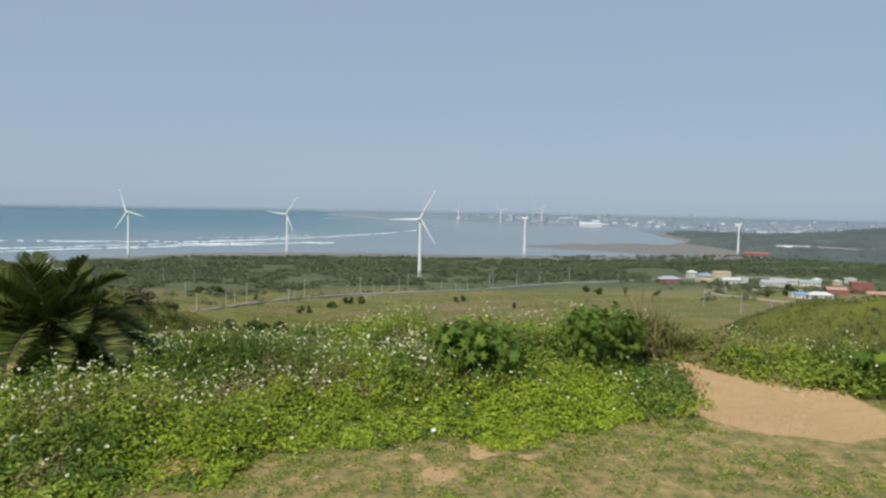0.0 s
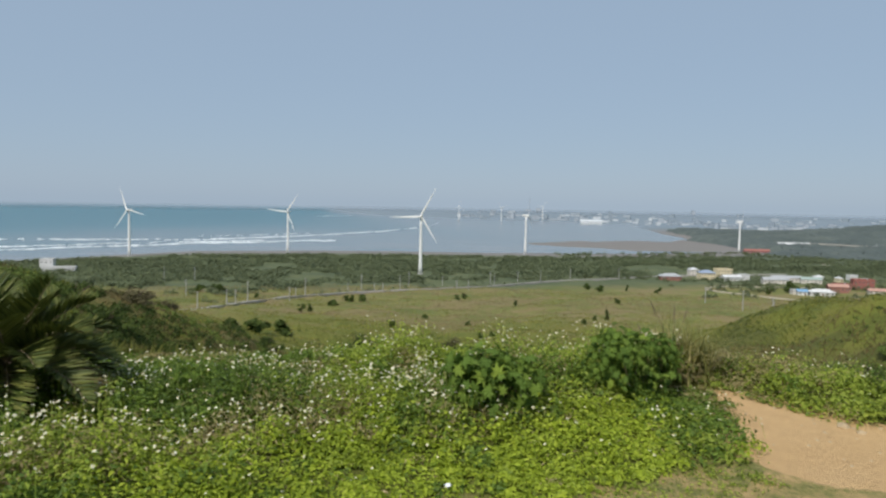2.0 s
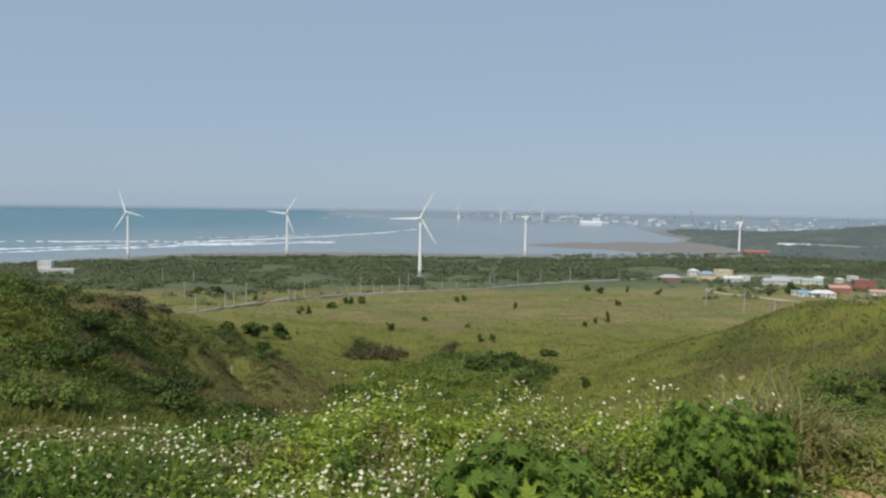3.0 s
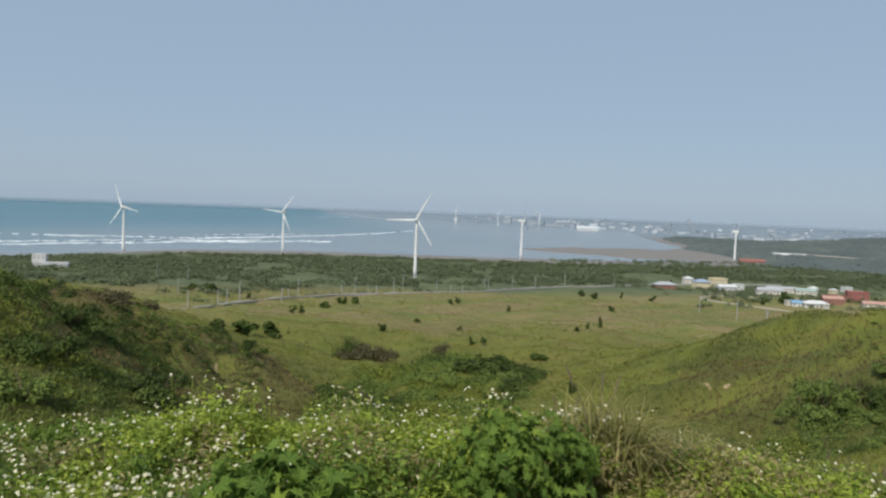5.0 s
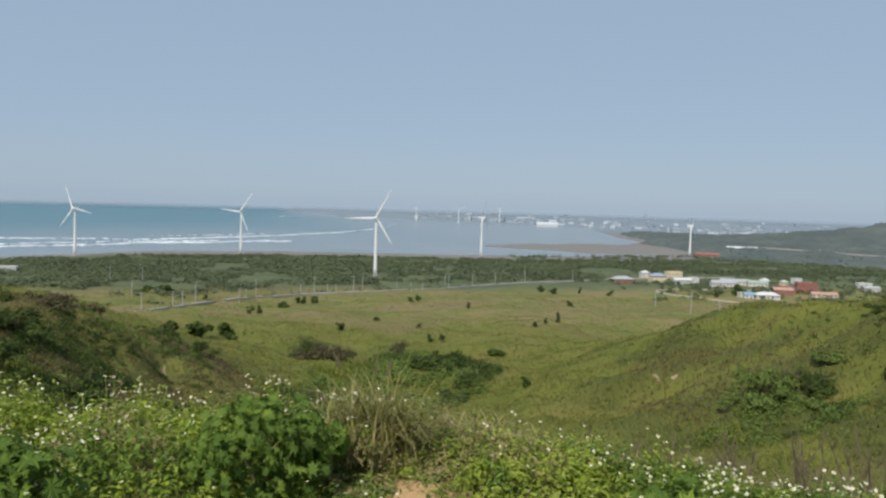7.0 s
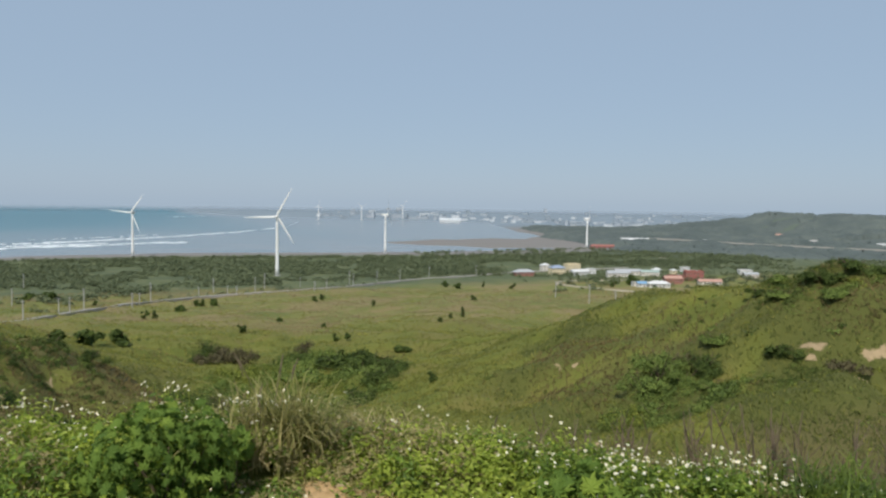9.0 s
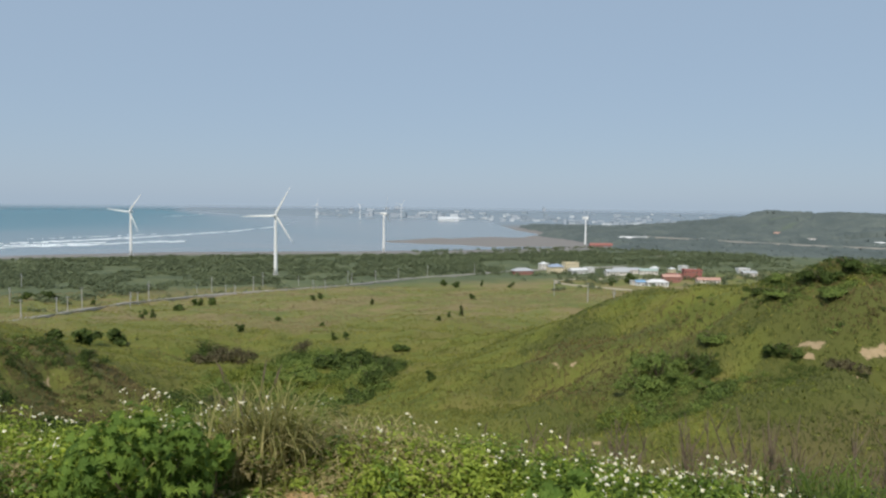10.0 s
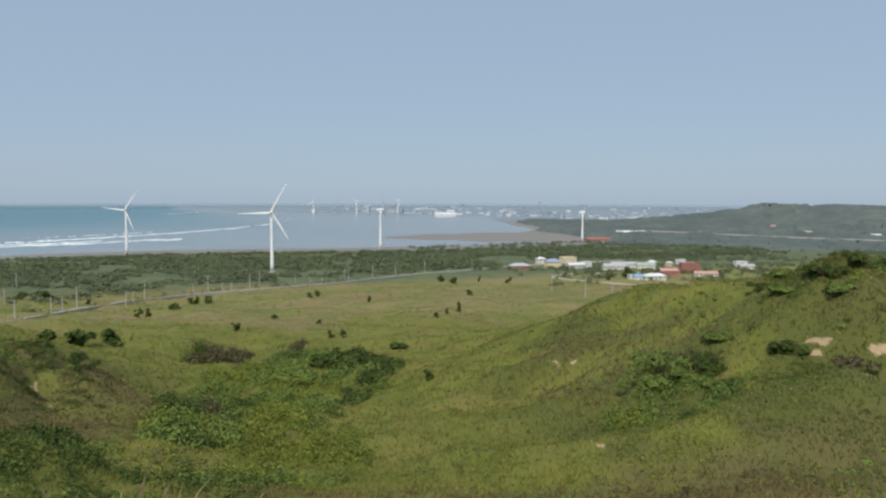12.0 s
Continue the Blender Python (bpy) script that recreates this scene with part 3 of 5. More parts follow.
def along(line, n):
    p = np.array(line, float)
    for _ in range(3):
        p = np.concatenate((p[:1], np.stack((p[:-1] * 0.75 + p[1:] * 0.25, p[:-1] * 0.25 + p[1:] * 0.75), 1).reshape(-1, 2), p[-1:]))
    s = np.concatenate(((0,), np.cumsum(np.hypot(*np.diff(p, axis=0).T))))
    t = np.linspace(0, s[-1], n)
    return np.stack((np.interp(t, s, p[:, 0]), np.interp(t, s, p[:, 1])), 1)


def strip(name, line, offset, section, mat, lift=0.0, n=160):
    """A band swept along a line on the ground; section: (sideways, up) corners."""
    p = along(line, n)
    d = np.gradient(p, axis=0)
    nrm = np.stack((d[:, 1], -d[:, 0]), 1) / np.hypot(d[:, 0], d[:, 1])[:, None]
    zc = ground_z(p[:, 0], p[:, 1])
    zc = np.convolve(np.pad(zc, 6, mode="edge"), np.ones(13) / 13, "valid") + lift
    k = len(section)
    v = np.empty((n, k, 3))
    for j, (s, u) in enumerate(section):
        v[:, j, :2] = p + nrm * (offset + s)
        v[:, j, 2] = zc + u
    i, j = np.meshgrid(np.arange(n - 1), np.arange(k - 1), indexing="ij")
    q = np.stack((i * k + j, i * k + j + 1, (i + 1) * k + j + 1, (i + 1) * k + j), -1).reshape(-1, 4)
    return bulk(name, v.reshape(-1, 3), q, mat)


tagged(strip("road", ROAD, 0, ((-4.2, -4), (-3.0, 0.5), (3.0, 0.5), (4.2, -4)), ASPHALT, 0.4), "pale grey coast road curving over the plain", "road", kind="structure")
tagged(strip("trim_parapet", ROAD, 3.4, ((-0.2, -1), (-0.2, 0.9), (0.2, 0.9), (0.2, -1)), RAIL, 0.4), "low pale concrete parapet along the road", "parapet", kind="structure")
tagged(strip("road_lane", ((300, 560), (262, 612), (240, 690), (300, 716), (380, 700)), 0, ((-3, -2), (-2.2, 0.4), (2.2, 0.4), (3, -2)), paint("dusty_lane", (0.42, 0.37, 0.28)), 0.2, 60), "dusty lane between the fields and the village", "lane", kind="structure")
tagged(strip("road_far", ((560, 1060), (600, 1130), (640, 1230), (655, 1330), (720, 1400)), 0, ((-6, -2), (-5, 0.6), (5, 0.6), (6, -2)), paint("dusty_lane", (0.42, 0.37, 0.28)), 0.3, 60), "sandy track bending towards the far shore", "track", kind="structure")


def utility_pole(x, y, tall, arms):
    root = thing("utility_pole", pose(x, y, float(ground_z(x, y)), 0, 0, rng.uniform(-20, 20)), "tall grey concrete utility pole with crossarms beside the road", "utility pole", "poles over the plain")
    part("pole", tube(bmesh.new(), ((0, 0, -1), (0, 0, tall * 0.5), (0, 0, tall)), (0.30, 0.25, 0.18), 8), CONCRETE, root)
    for k in range(arms):
        part("crossarm", box(bmesh.new(), (2.2, 0.16, 0.16), (0, -0.2, tall - 0.5 - 1.1 * k)), METAL, root)
    part("transformer", tube(bmesh.new(), ((0.45, 0, tall - 3.4), (0.45, 0, tall - 2.3)), (0.3, 0.3), 10), METAL, root) if arms > 1 else None
    return root


POLES = ((-117, 430, 13), (-95, 444, 9), (-99, 482, 8), (-97, 505, 13), (-79, 595, 8), (-69, 604, 12), (-56, 583, 8), (-49, 581, 8), (-36, 595, 13), (-30, 622, 13), (-1, 671, 9), (11, 607, 8), (21, 611, 8), (44, 677, 13), (47, 670, 12), (75, 731, 11), (97, 721, 13), (134, 763, 12), (195, 802, 12), (188, 517, 12), (181, 435, 12), (162, 354, 11), (-122, 422, 8), (-184, 514, 12), (-256, 659, 14), (-232, 671, 12), (-118, 345, 9), (-150, 330, 9), (-116, 385, 9))
for k, (x, y, h) in enumerate(POLES):
    utility_pole(x, y, h, 1 + k % 2)


# ---- buildings ----
def house(x, y, w, d, h, turn, wall, roof, style, label, storeys=1, name="house", z=None):
    z = float(ground_z(x, y)) if z is None else z
    root = thing(name, pose(x, y, z, 0, 0, turn), label, "house" if name == "house" else name.replace("_", " "), "village houses" if name == "house" else "")
    bm = box(bmesh.new(), (w, d, h + 2), (0, 0, h / 2 - 1))
    body = part("wall", bm, wall, root)
    if style == "gable":
        bm = bmesh.new()
        o, rise, t = 0.6, d * 0.24, 0.25
        for lift in (0, -t):
            for xx in (-w / 2 - o, w / 2 + o):
                for yy, zz in ((-d / 2 - o, -0.1), (0, rise), (d / 2 + o, -0.1)):
                    bm.verts.new((xx, yy, h + zz + t + lift))
        bm.verts.ensure_lookup_table()
        V = bm.verts
        for f in ((0, 3, 4, 1), (1, 4, 5, 2), (6, 7, 10, 9), (7, 8, 11, 10), (0, 1, 7, 6), (1, 2, 8, 7), (3, 9, 10, 4), (4, 10, 11, 5), (0, 6, 9, 3), (2, 5, 11, 8)):
            bm.faces.new([V[i] for i in f])
        part("roof", bm, roof, root)
        for xx in (-w / 2 + 0.05, w / 2 - 0.25):
            bm = bmesh.new()
            rings = [[bm.verts.new((xx + t, yy, zz)) for yy, zz in ((-d / 2, h), (d / 2, h), (0, h + rise))] for t in (0, 0.2)]
            bm.faces.new(rings[0][::-1])
            bm.faces.new(rings[1])
            for i in range(3):
                bm.faces.new((rings[0][i], rings[0][(i + 1) % 3], rings[1][(i + 1) % 3], rings[1][i]))
            part("gable_wall", bm, wall, root)
    elif style == "hip":
        bm = bmesh.new()
        o, rise = 0.7, d * 0.28
        lo = [bm.verts.new((sx * (w / 2 + o), sy * (d / 2 + o), h)) for sx, sy in ((-1, -1), (1, -1), (1, 1), (-1, 1))]
        hi = [bm.verts.new((sx * max(w - d, 0.6) / 2, 0, h + rise)) for sx in (-1, 1)]
        for f in ((lo[0], lo[1], hi[1], hi[0]), (lo[1], lo[2], hi[1]), (lo[2], lo[3], hi[0], hi[1]), (lo[3], lo[0], hi[0]), lo[::-1]):
            bm.faces.new(f)
        part("roof", bm, roof, root)
    else:
        part("roof", box(bmesh.new(), (w + 0.5, d + 0.5, 0.35), (0, 0, h + 0.1)), roof, root)
        bm = bmesh.new()
        for sx, sy, lx, ly in ((0, -1, w + 0.5, 0.2), (0, 1, w + 0.5, 0.2), (-1, 0, 0.2, d + 0.5), (1, 0, 0.2, d + 0.5)):
            box(bm, (lx, ly, 0.9), (sx * (w / 2 + 0.15), sy * (d / 2 + 0.15), h + 0.6))
        part("roof_parapet", bm, wall, root)
    n = max(1, int(w // 3.4))
    for s in range(storeys):
        zz = h * (s + 0.55) / storeys
        for k in range(n):
            xx = (k + 0.5) * w / n - w / 2
            if s == 0 and k == n // 2:
                part("door", box(bmesh.new(), (1.1, 0.12, 2.1), (xx, -d / 2 - 0.02, 1.05)), BARK, root)
                continue
            win = part("window", box(bmesh.new(), (1.4, 0.14, 1.2), (xx, -d / 2 - 0.01, zz)), RAIL, root)
            part("pane", box(bmesh.new(), (1.2, 0.06, 1.0), (xx, -d / 2 - 0.08, zz)), GLASS, win)
    if style == "flat" and name == "house":
        part("water_tank", tube(bmesh.new(), ((w * 0.2, 0, h + 0.2), (w * 0.2, 0, h + 1.8)), (0.7, 0.7), 10), METAL, root, "steel rooftop water tank")
    return root


CREAM, PALE, WHITEW, REDW, PINK = paint("cream_wall", (0.72, 0.62, 0.42)), paint("pale_wall", (0.66, 0.62, 0.56)), paint("white_wall", (0.66, 0.655, 0.64)), paint("red_brick_wall", (0.31, 0.15, 0.12)), paint("pink_wall", (0.50, 0.30, 0.24))
GREYR, SLATE, REDR, BLUER, WHITER, GREENR = paint("grey_roof", (0.42, 0.43, 0.44)), paint("slate_roof", (0.30, 0.36, 0.46)), paint("red_roof", (0.36, 0.15, 0.12)), paint("blue_sheet", (0.22, 0.38, 0.56)), paint("white_sheet", (0.66, 0.66, 0.65)), paint("green_sheet", (0.36, 0.44, 0.40))
house(248, 791, 23, 11, 4.5, 4, REDW, GREYR, "hip", "long red brick house under a broad grey roof")
house(294, 851, 10, 9, 7, 8, PALE, WHITER, "hip", "pale two-storey house with a white roof", 2)
house(291, 800, 17, 11, 7.5, 6, CREAM, SLATE, "hip", "cream villa under a blue slate roof", 2)
house(318, 822, 17, 11, 10, 6, CREAM, CREAM, "flat", "tall cream house with a flat roof and parapet", 3)
house(314, 788, 21, 9, 4.5, 10, WHITEW, WHITER, "gable", "low white house under a white sheet roof")
house(333, 800, 9, 8, 5.5, 5, WHITEW, WHITER, "flat", "small white flat-roofed house beside the cream house")
house(345, 752, 25, 10, 4.2, -6, PALE, GREYR, "gable", "long pale shed under a grey sheet roof")
house(372, 784, 30, 9, 5, -10, PALE, GREYR, "gable", "grey roofed workshop behind trees")
house(392, 770, 20, 9, 4.5, -15, PALE, GREENR, "gable", "pale green roofed shed behind the trees")
house(315, 634, 8, 7, 3.5, -10, WHITEW, BLUER, "gable", "little house under a bright blue sheet roof")
house(312, 640, 6, 6, 3.2, 0, PALE, BLUER, "flat", "small lean-to of blue sheet beside the house")
house(330, 630, 20, 9, 3.2, -6, WHITEW, WHITER, "hip", "white pavilion under a wide white roof")
house(365, 668, 17, 9, 5, -12, REDW, PINK, "gable", "brick house under a weathered reddish roof")
house(379, 687, 15, 9, 5.5, -12, REDW, REDR, "flat", "red brick house with a flat roof", 2)
house(410, 706, 19, 10, 8.5, -14, paint("red_wall", (0.33, 0.13, 0.11)), REDR, "flat", "large red walled house with a flat roof", 2)
house(424, 816, 9, 8, 4.5, 0, WHITEW, WHITER, "hip", "small white house behind the village")
house(438, 800, 7, 6, 4, 8, CREAM, WHITER, "hip", "small cream house behind the village")
house(472, 834, 10, 7, 5, 8, WHITEW, WHITER, "flat", "white house among trees")
house(446, 770, 12, 8, 4, -4, PALE, GREYR, "gable", "grey roofed farm shed")
house(520, 781, 14, 9, 5, -8, WHITEW, WHITER, "flat", "white flat-roofed house behind the hill", 1)
house(497, 735, 16, 8, 4, -8, PALE, GREYR, "gable", "pale shed behind the hill")
house(395, 650, 22, 8, 3, -14, PALE, PINK, "gable", "low shed under a rusty pink roof")
house(-421, 765, 13, 10, 12, 14, WHITEW, WHITER, "flat", "white block house near the beach", 2)
house(-404, 757, 32, 10, 4, 14, WHITEW, GREYR, "flat", "low white annex near the beach", 1, "beach_building")
house(600, 1388, 46, 12, 4, -10, paint("red_shed_wall", (0.36, 0.15, 0.14)), REDR, "gable", "row of red roofed sheds below the turbine", 1, "shed")
house(725, 1501, 62, 18, 8, -8, WHITEW, WHITER, "gable", "long white roofed hall beyond the fields", 1, "hall")
for k, (x, y, w, c) in enumerate(((928, 1460, 26, WHITEW), (884, 1474, 14, WHITEW), (847, 1479, 12, PALE), (1075, 1487, 18, CREAM), (1149, 1453, 16, WHITEW), (1085, 1330, 30, PALE), (1061, 1357, 14, WHITEW), (1118, 1233, 22, WHITEW), (1171, 1365, 18, PALE), (915, 1490, 16, REDW))):
    house(x, y, w, 10, 7, -20, c, WHITER if k % 3 else PINK, "gable" if k % 2 else "flat", "far " + ("pale" if c is not REDW else "red") + " house below the wooded hills", 1)


def viaduct():
    a = np.array(((760, 1500), (814, 1440), (850, 1330), (900, 1240), (985, 1120), (1130, 960), (1300, 780)), float)
    p = along(a, 24)
    root = thing("viaduct", pose(0, 0, 0), "long pale concrete road viaduct on piers", "viaduct")
    for k, (u, v) in enumerate(zip(p, p[1:])):
        mid, d = (u + v) / 2, v - u
        zt = 15
        turn = math.atan2(d[1], d[0])
        part("deck", box(bmesh.new(), (math.hypot(*d) + 0.2, 13, 1.6), (*mid, zt), turn), RAIL, root)
        part("barrier", box(bmesh.new(), (math.hypot(*d) + 0.2, 0.4, 1.2), (mid[0] - 6.2 * abs(d[1]) / math.hypot(*d), mid[1] - 6.2 * d[0] / math.hypot(*d), zt + 1.4), turn), RAIL, root)
        zg = float(ground_z(*mid))
        if zg < 12:
            part("pier", box(bmesh.new(), (2.2, 6, zt - zg + 1), (*mid, (zt + zg) / 2 - 1), turn), CONCRETE, root)


viaduct()


def far_town():
    """The town over the bay: blocks and sheds, their paints paled and blued for haze."""
    walls = (paint("hazed_pale", (0.40, 0.44, 0.48)), paint("hazed_grey", (0.28, 0.33, 0.37)), paint("hazed_white", (0.60, 0.63, 0.65)))
    for k in range(305):
        az = radians(rng.uniform(1, 33))
        if rng.random() < 0.25:
            az = radians(rng.uniform(19, 31))
        shore = 3560 - 380 * max(0, (math.degrees(az) - 5) / 11) if az < 0.35 else 2900
        r = shore + 60 + rng.exponential(380)
        if r > 4700:
            continue
        x, y = r * math.sin(az), r * math.cos(az)
        if float(inland(x, y)) < 25:
            continue
        w, h = rng.uniform(8, 38), rng.choice((5, 7, 9, 14, 22), p=(0.35, 0.3, 0.2, 0.1, 0.05))
        z = float(ground_z(x, y))
        root = thing("town_building", pose(x, y, z, 0, 0, -math.degrees(az) + rng.uniform(-25, 25)), "pale block of the far town across the bay", "building", "far town")
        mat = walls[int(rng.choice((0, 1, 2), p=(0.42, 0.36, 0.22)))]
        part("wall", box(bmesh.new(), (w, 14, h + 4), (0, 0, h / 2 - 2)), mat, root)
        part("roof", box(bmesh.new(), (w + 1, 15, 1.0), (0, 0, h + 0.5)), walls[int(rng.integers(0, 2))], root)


far_town()
house(652, 3215, 95, 30, 14, -12, paint("hazed_white", (0.66, 0.68, 0.69)), paint("hazed_white", (0.66, 0.68, 0.69)), "gable", "long white hall on the far shore", 1, "harbour_hall")


# ---- trees and woods ----
def seen(x, y, margin=3):
    az = np.degrees(np.arctan2(x, y))
    return (az > -35 - margin) & (az < 45 + margin)


def woods(name, n, area, test, crown, tall, count, leaf, mat, label):
    x, y = scatter(n, *area)
    k = test(x, y) & seen(x, y)
    x, y = x[k], y[k]
    z = ground_z(x, y)
    r = rng.uniform(0.7, 1.3, len(x)) * crown
    h = rng.uniform(0.6, 1.3, len(x)) * tall
    return tagged(bulk(name, *clumps(x, y, z + h * 0.1, r, h, count, leaf, 2.0), mat), label, "woodland", kind="stuff")


def coast_wood(x, y):
    edge = np.interp(x, (-500, -420, -366, -300, -234, -179, -149, -130, -95, 10, 200, 330, 700), (640, 640, 625, 590, 552, 520, 512, 575, 650, 700, 815, 870, 1000))
    return (y > edge + (fbm(x, y, 50, 5) - 0.5) * 40) & (inland(x, y) > 125) & (y < 1420) & (fbm(x, y, 70, 14, 3) > np.interp(x, (200, 320), (0.34, 0.47))) & ~(np.hypot((x + 197) / 42, (y - 606) / 62) + (fbm(x, y, 40, 19) - 0.5) < 1)


woods("coastal_wood", 23000, (-560, 720, 490, 1420), coast_wood, 4.8, 4.6, 18, 2.1, WOOD_LEAF, "grey-green windswept coastal wood on the plain")
woods("village_trees", 5200, (190, 1150, 560, 1350), lambda x, y: (fbm(x, y, 55, 24, 3) > np.where(np.hypot((x - 350) / 110, (y - 740) / 110) < 1, 0.47, 0.50)) & (y > 560 + 0.2 * np.abs(x - 320)), 4.2, 5.5, 26, 1.7, WOOD_LEAF, "scattered trees round the village and fields")
woods("plain_trees", 3000, (560, 1320, 930, 1480), lambda x, y: (fbm(x, y, 60, 26, 3) > 0.42) & (inland(x, y) > 60) & (np.hypot(x, y) < 1340), 6.0, 6.0, 16, 2.5, WOOD_LEAF, "belts of trees on the far plain")


def far_hill_wood():
    """The far hills' wood: a closed canopy of crowns of uneven height, with thin places."""
    az = np.radians(np.arange(14, 49, 0.13))
    rad = 1300 * 1.0042 ** np.arange(0, 165)
    A, R = np.meshgrid(az, rad)
    x, y = (R * np.sin(A)).ravel(), (R * np.cos(A)).ravel()
    x, y = x + rng.normal(0, 1.2, len(x)), y + rng.normal(0, 2.0, len(x))
    cover = step(0.22, 0.32, fbm(x, y, 110, 34, 3)) * step(25, 60, inland(x, y)) * step(560, 640, x) * step(1310, 1420, np.hypot(x, y))
    crown = 1.6 - np.abs(2 * vnoise(x / 20, y / 26, 35) - 1) * 1.6
    z = ground_z(x, y) - 2 + cover * (2 + 6 * crown + 6 * fbm(x, y, 45, 36, 2))
    k, n = len(az), len(rad)
    i, j = np.meshgrid(np.arange(n - 1), np.arange(k - 1), indexing="ij")
    q = np.stack((i * k + j, i * k + j + 1, (i + 1) * k + j + 1, (i + 1) * k + j), -1).reshape(-1, 4)[:, ::-1]
    q = q[(cover[q] > 0.02).any(1)]
    m = Nodes("hazed_canopy", 0.95)
    # canopy greens dulled towards blue-grey, with the haze painted in
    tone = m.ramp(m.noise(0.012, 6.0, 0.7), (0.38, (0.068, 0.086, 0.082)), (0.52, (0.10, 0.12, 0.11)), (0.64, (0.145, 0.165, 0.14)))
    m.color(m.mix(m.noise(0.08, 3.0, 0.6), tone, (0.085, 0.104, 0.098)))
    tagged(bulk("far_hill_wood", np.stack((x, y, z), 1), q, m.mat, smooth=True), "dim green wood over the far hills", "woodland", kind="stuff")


far_hill_wood()
woods("roadside_hedge", 2600, (-190, 240, 400, 830), lambda x, y: np.abs(y - 12 - np.interp(x, (-116, -106, -93, -74, -40, 38, 126, 240), (400, 484, 535, 572, 592, 659, 749, 820))) < 8, 2.6, 3.6, 22, 1.3, WOOD_LEAF, "dark hedge behind the coast road")


def tree(x, y, tall, crown, slim, label):
    z = float(ground_z(x, y))
    root = thing("tree", pose(x, y, z), label, "tree", "single trees on the plain")
    bm = tube(bmesh.new(), ((0, 0, -0.4), (0.1, 0, tall * 0.35), (0.2, 0.1, tall * 0.8)), (0.09 * crown, 0.07 * crown, 0.02 * crown), 7)
    for k in range(4):
        a = k * 1.7 + x
        tube(bm, ((0.1, 0, tall * (0.3 + 0.1 * k)), (math.cos(a) * crown * 0.6, math.sin(a) * crown * 0.6, tall * (0.5 + 0.1 * k))), (0.04 * crown, 0.012 * crown), 5)
    part("trunk", bm, BARK, root)
    k = 6
    cx, cy = rng.normal(0, crown * 0.38, k), rng.normal(0, crown * 0.38, k)
    cz = tall * np.linspace(0.12, 0.72, k)
    cr = crown * rng.uniform(0.55, 0.85, k) * np.linspace(1.0, 0.55 if slim else 0.8, k)
    bulk("crown", *clumps(cx, cy, cz, cr, cr * (1.1 if slim else 0.8), 110, 0.36 * crown ** 0.5 + 0.25), BUSH, root)


TREES = ((-75, 380, 5.5, 2.2), (-71, 383, 5, 2.0), (-63, 409, 3.8, 3.4), (-66, 487, 5, 2.6), (-62, 489, 6, 2.6), (-55, 487, 4.5, 3.4), (-19, 270, 4, 1.8), (9, 483, 5, 2.2), (15, 517, 5.5, 2.2), (44, 437, 5.5, 1.7), (60, 305, 3.2, 1.2), (67, 318, 3.5, 1.0), (80, 350, 7.5, 1.9), (115, 478, 5, 2.6), (162, 637, 7.5, 2.0), (185, 621, 7, 3.2), (130, 653, 6, 4), (139, 638, 5.5, 4), (282, 623, 9, 3.6), (319, 663, 11, 7), (-9, 348, 2.2, 1.4), (11, 310, 3, 1.1), (13, 251, 3.6, 1.2), (17, 249, 2.2, 1.2), (-55, 212, 5, 3.4), (-50, 226, 5.5, 3.8), (-60, 205, 3.6, 3.4), (-176, 553, 6, 5), (-164, 528, 6, 4), (31, 215, 1.8, 2.6), (-190, 560, 6, 5), (-130, 500, 4, 2), (24, 123, 2.2, 0.9))
for k, (x, y, h, c) in enumerate(TREES):
    tree(x, y, h, c, c < h * 0.5, "slender dark tree standing alone on the grassy plain" if c < h * 0.5 else "low rounded dark tree on the grassy plain")


# ---- the slopes ----
GULLY = ((-9, 71), (-2, 78.5), (5, 97), (12, 122), (18, 124), (24, 173), (17.5, 212), (5, 220), (-11, 190), (-17, 150), (-16, 103), (-16, 94))
DOMES = ((-4, 74), (2, 84), (8, 94), (11, 84), (9, 68), (2, 53), (-6, 56))
NEAR_SCRUB = ((-18, 70), (-6, 66), (-2, 54), (-3, 36), (-14, 30), (-28, 46), (-30, 64))
HILL_SCRUB = ((38.5, 84), (35, 72), (39, 66), (45, 69), (50, 75), (54, 84), (47, 91))
LOW_SCRUB = ((45, 70), (50, 78), (57, 74), (57.5, 69), (50, 65.5))
SPUR_SCRUB = ((-46, 62), (-29, 52), (-21, 64), (-25, 80), (-32, 84), (-42, 78))
BANK_SCRUB = ((-50, 92), (-30, 86), (-20, 92), (-24, 110), (-36, 130), (-50, 128))
CREST_SCRUB = ((60, 85), (65, 79.5), (78, 78), (80, 92), (70, 96), (63, 91))


def within(x, y, outline, soft=1.5):
    """1 inside an outline on the plan, 0 outside, with a ragged edge soft metres wide."""
    px, py = np.array(outline, float).T
    inside = np.zeros(np.shape(x), bool)
    far = np.full(np.shape(x), 1e9)
    for x0, y0, x1, y1 in zip(px, py, np.roll(px, -1), np.roll(py, -1)):
        dx, dy = x1 - x0, y1 - y0
        t = np.clip(((x - x0) * dx + (y - y0) * dy) / (dx * dx + dy * dy), 0, 1)
        far = np.minimum(far, np.hypot(x - x0 - t * dx, y - y0 - t * dy))
        if dy:
            inside ^= ((y0 > y) != (y1 > y)) & (x < x0 + (y - y0) * dx / dy)
    d = np.where(inside, far, -far) + (fbm(x, y, 5, 87, 2) - 0.5) * 3 * soft
    return step(-soft, soft, d)


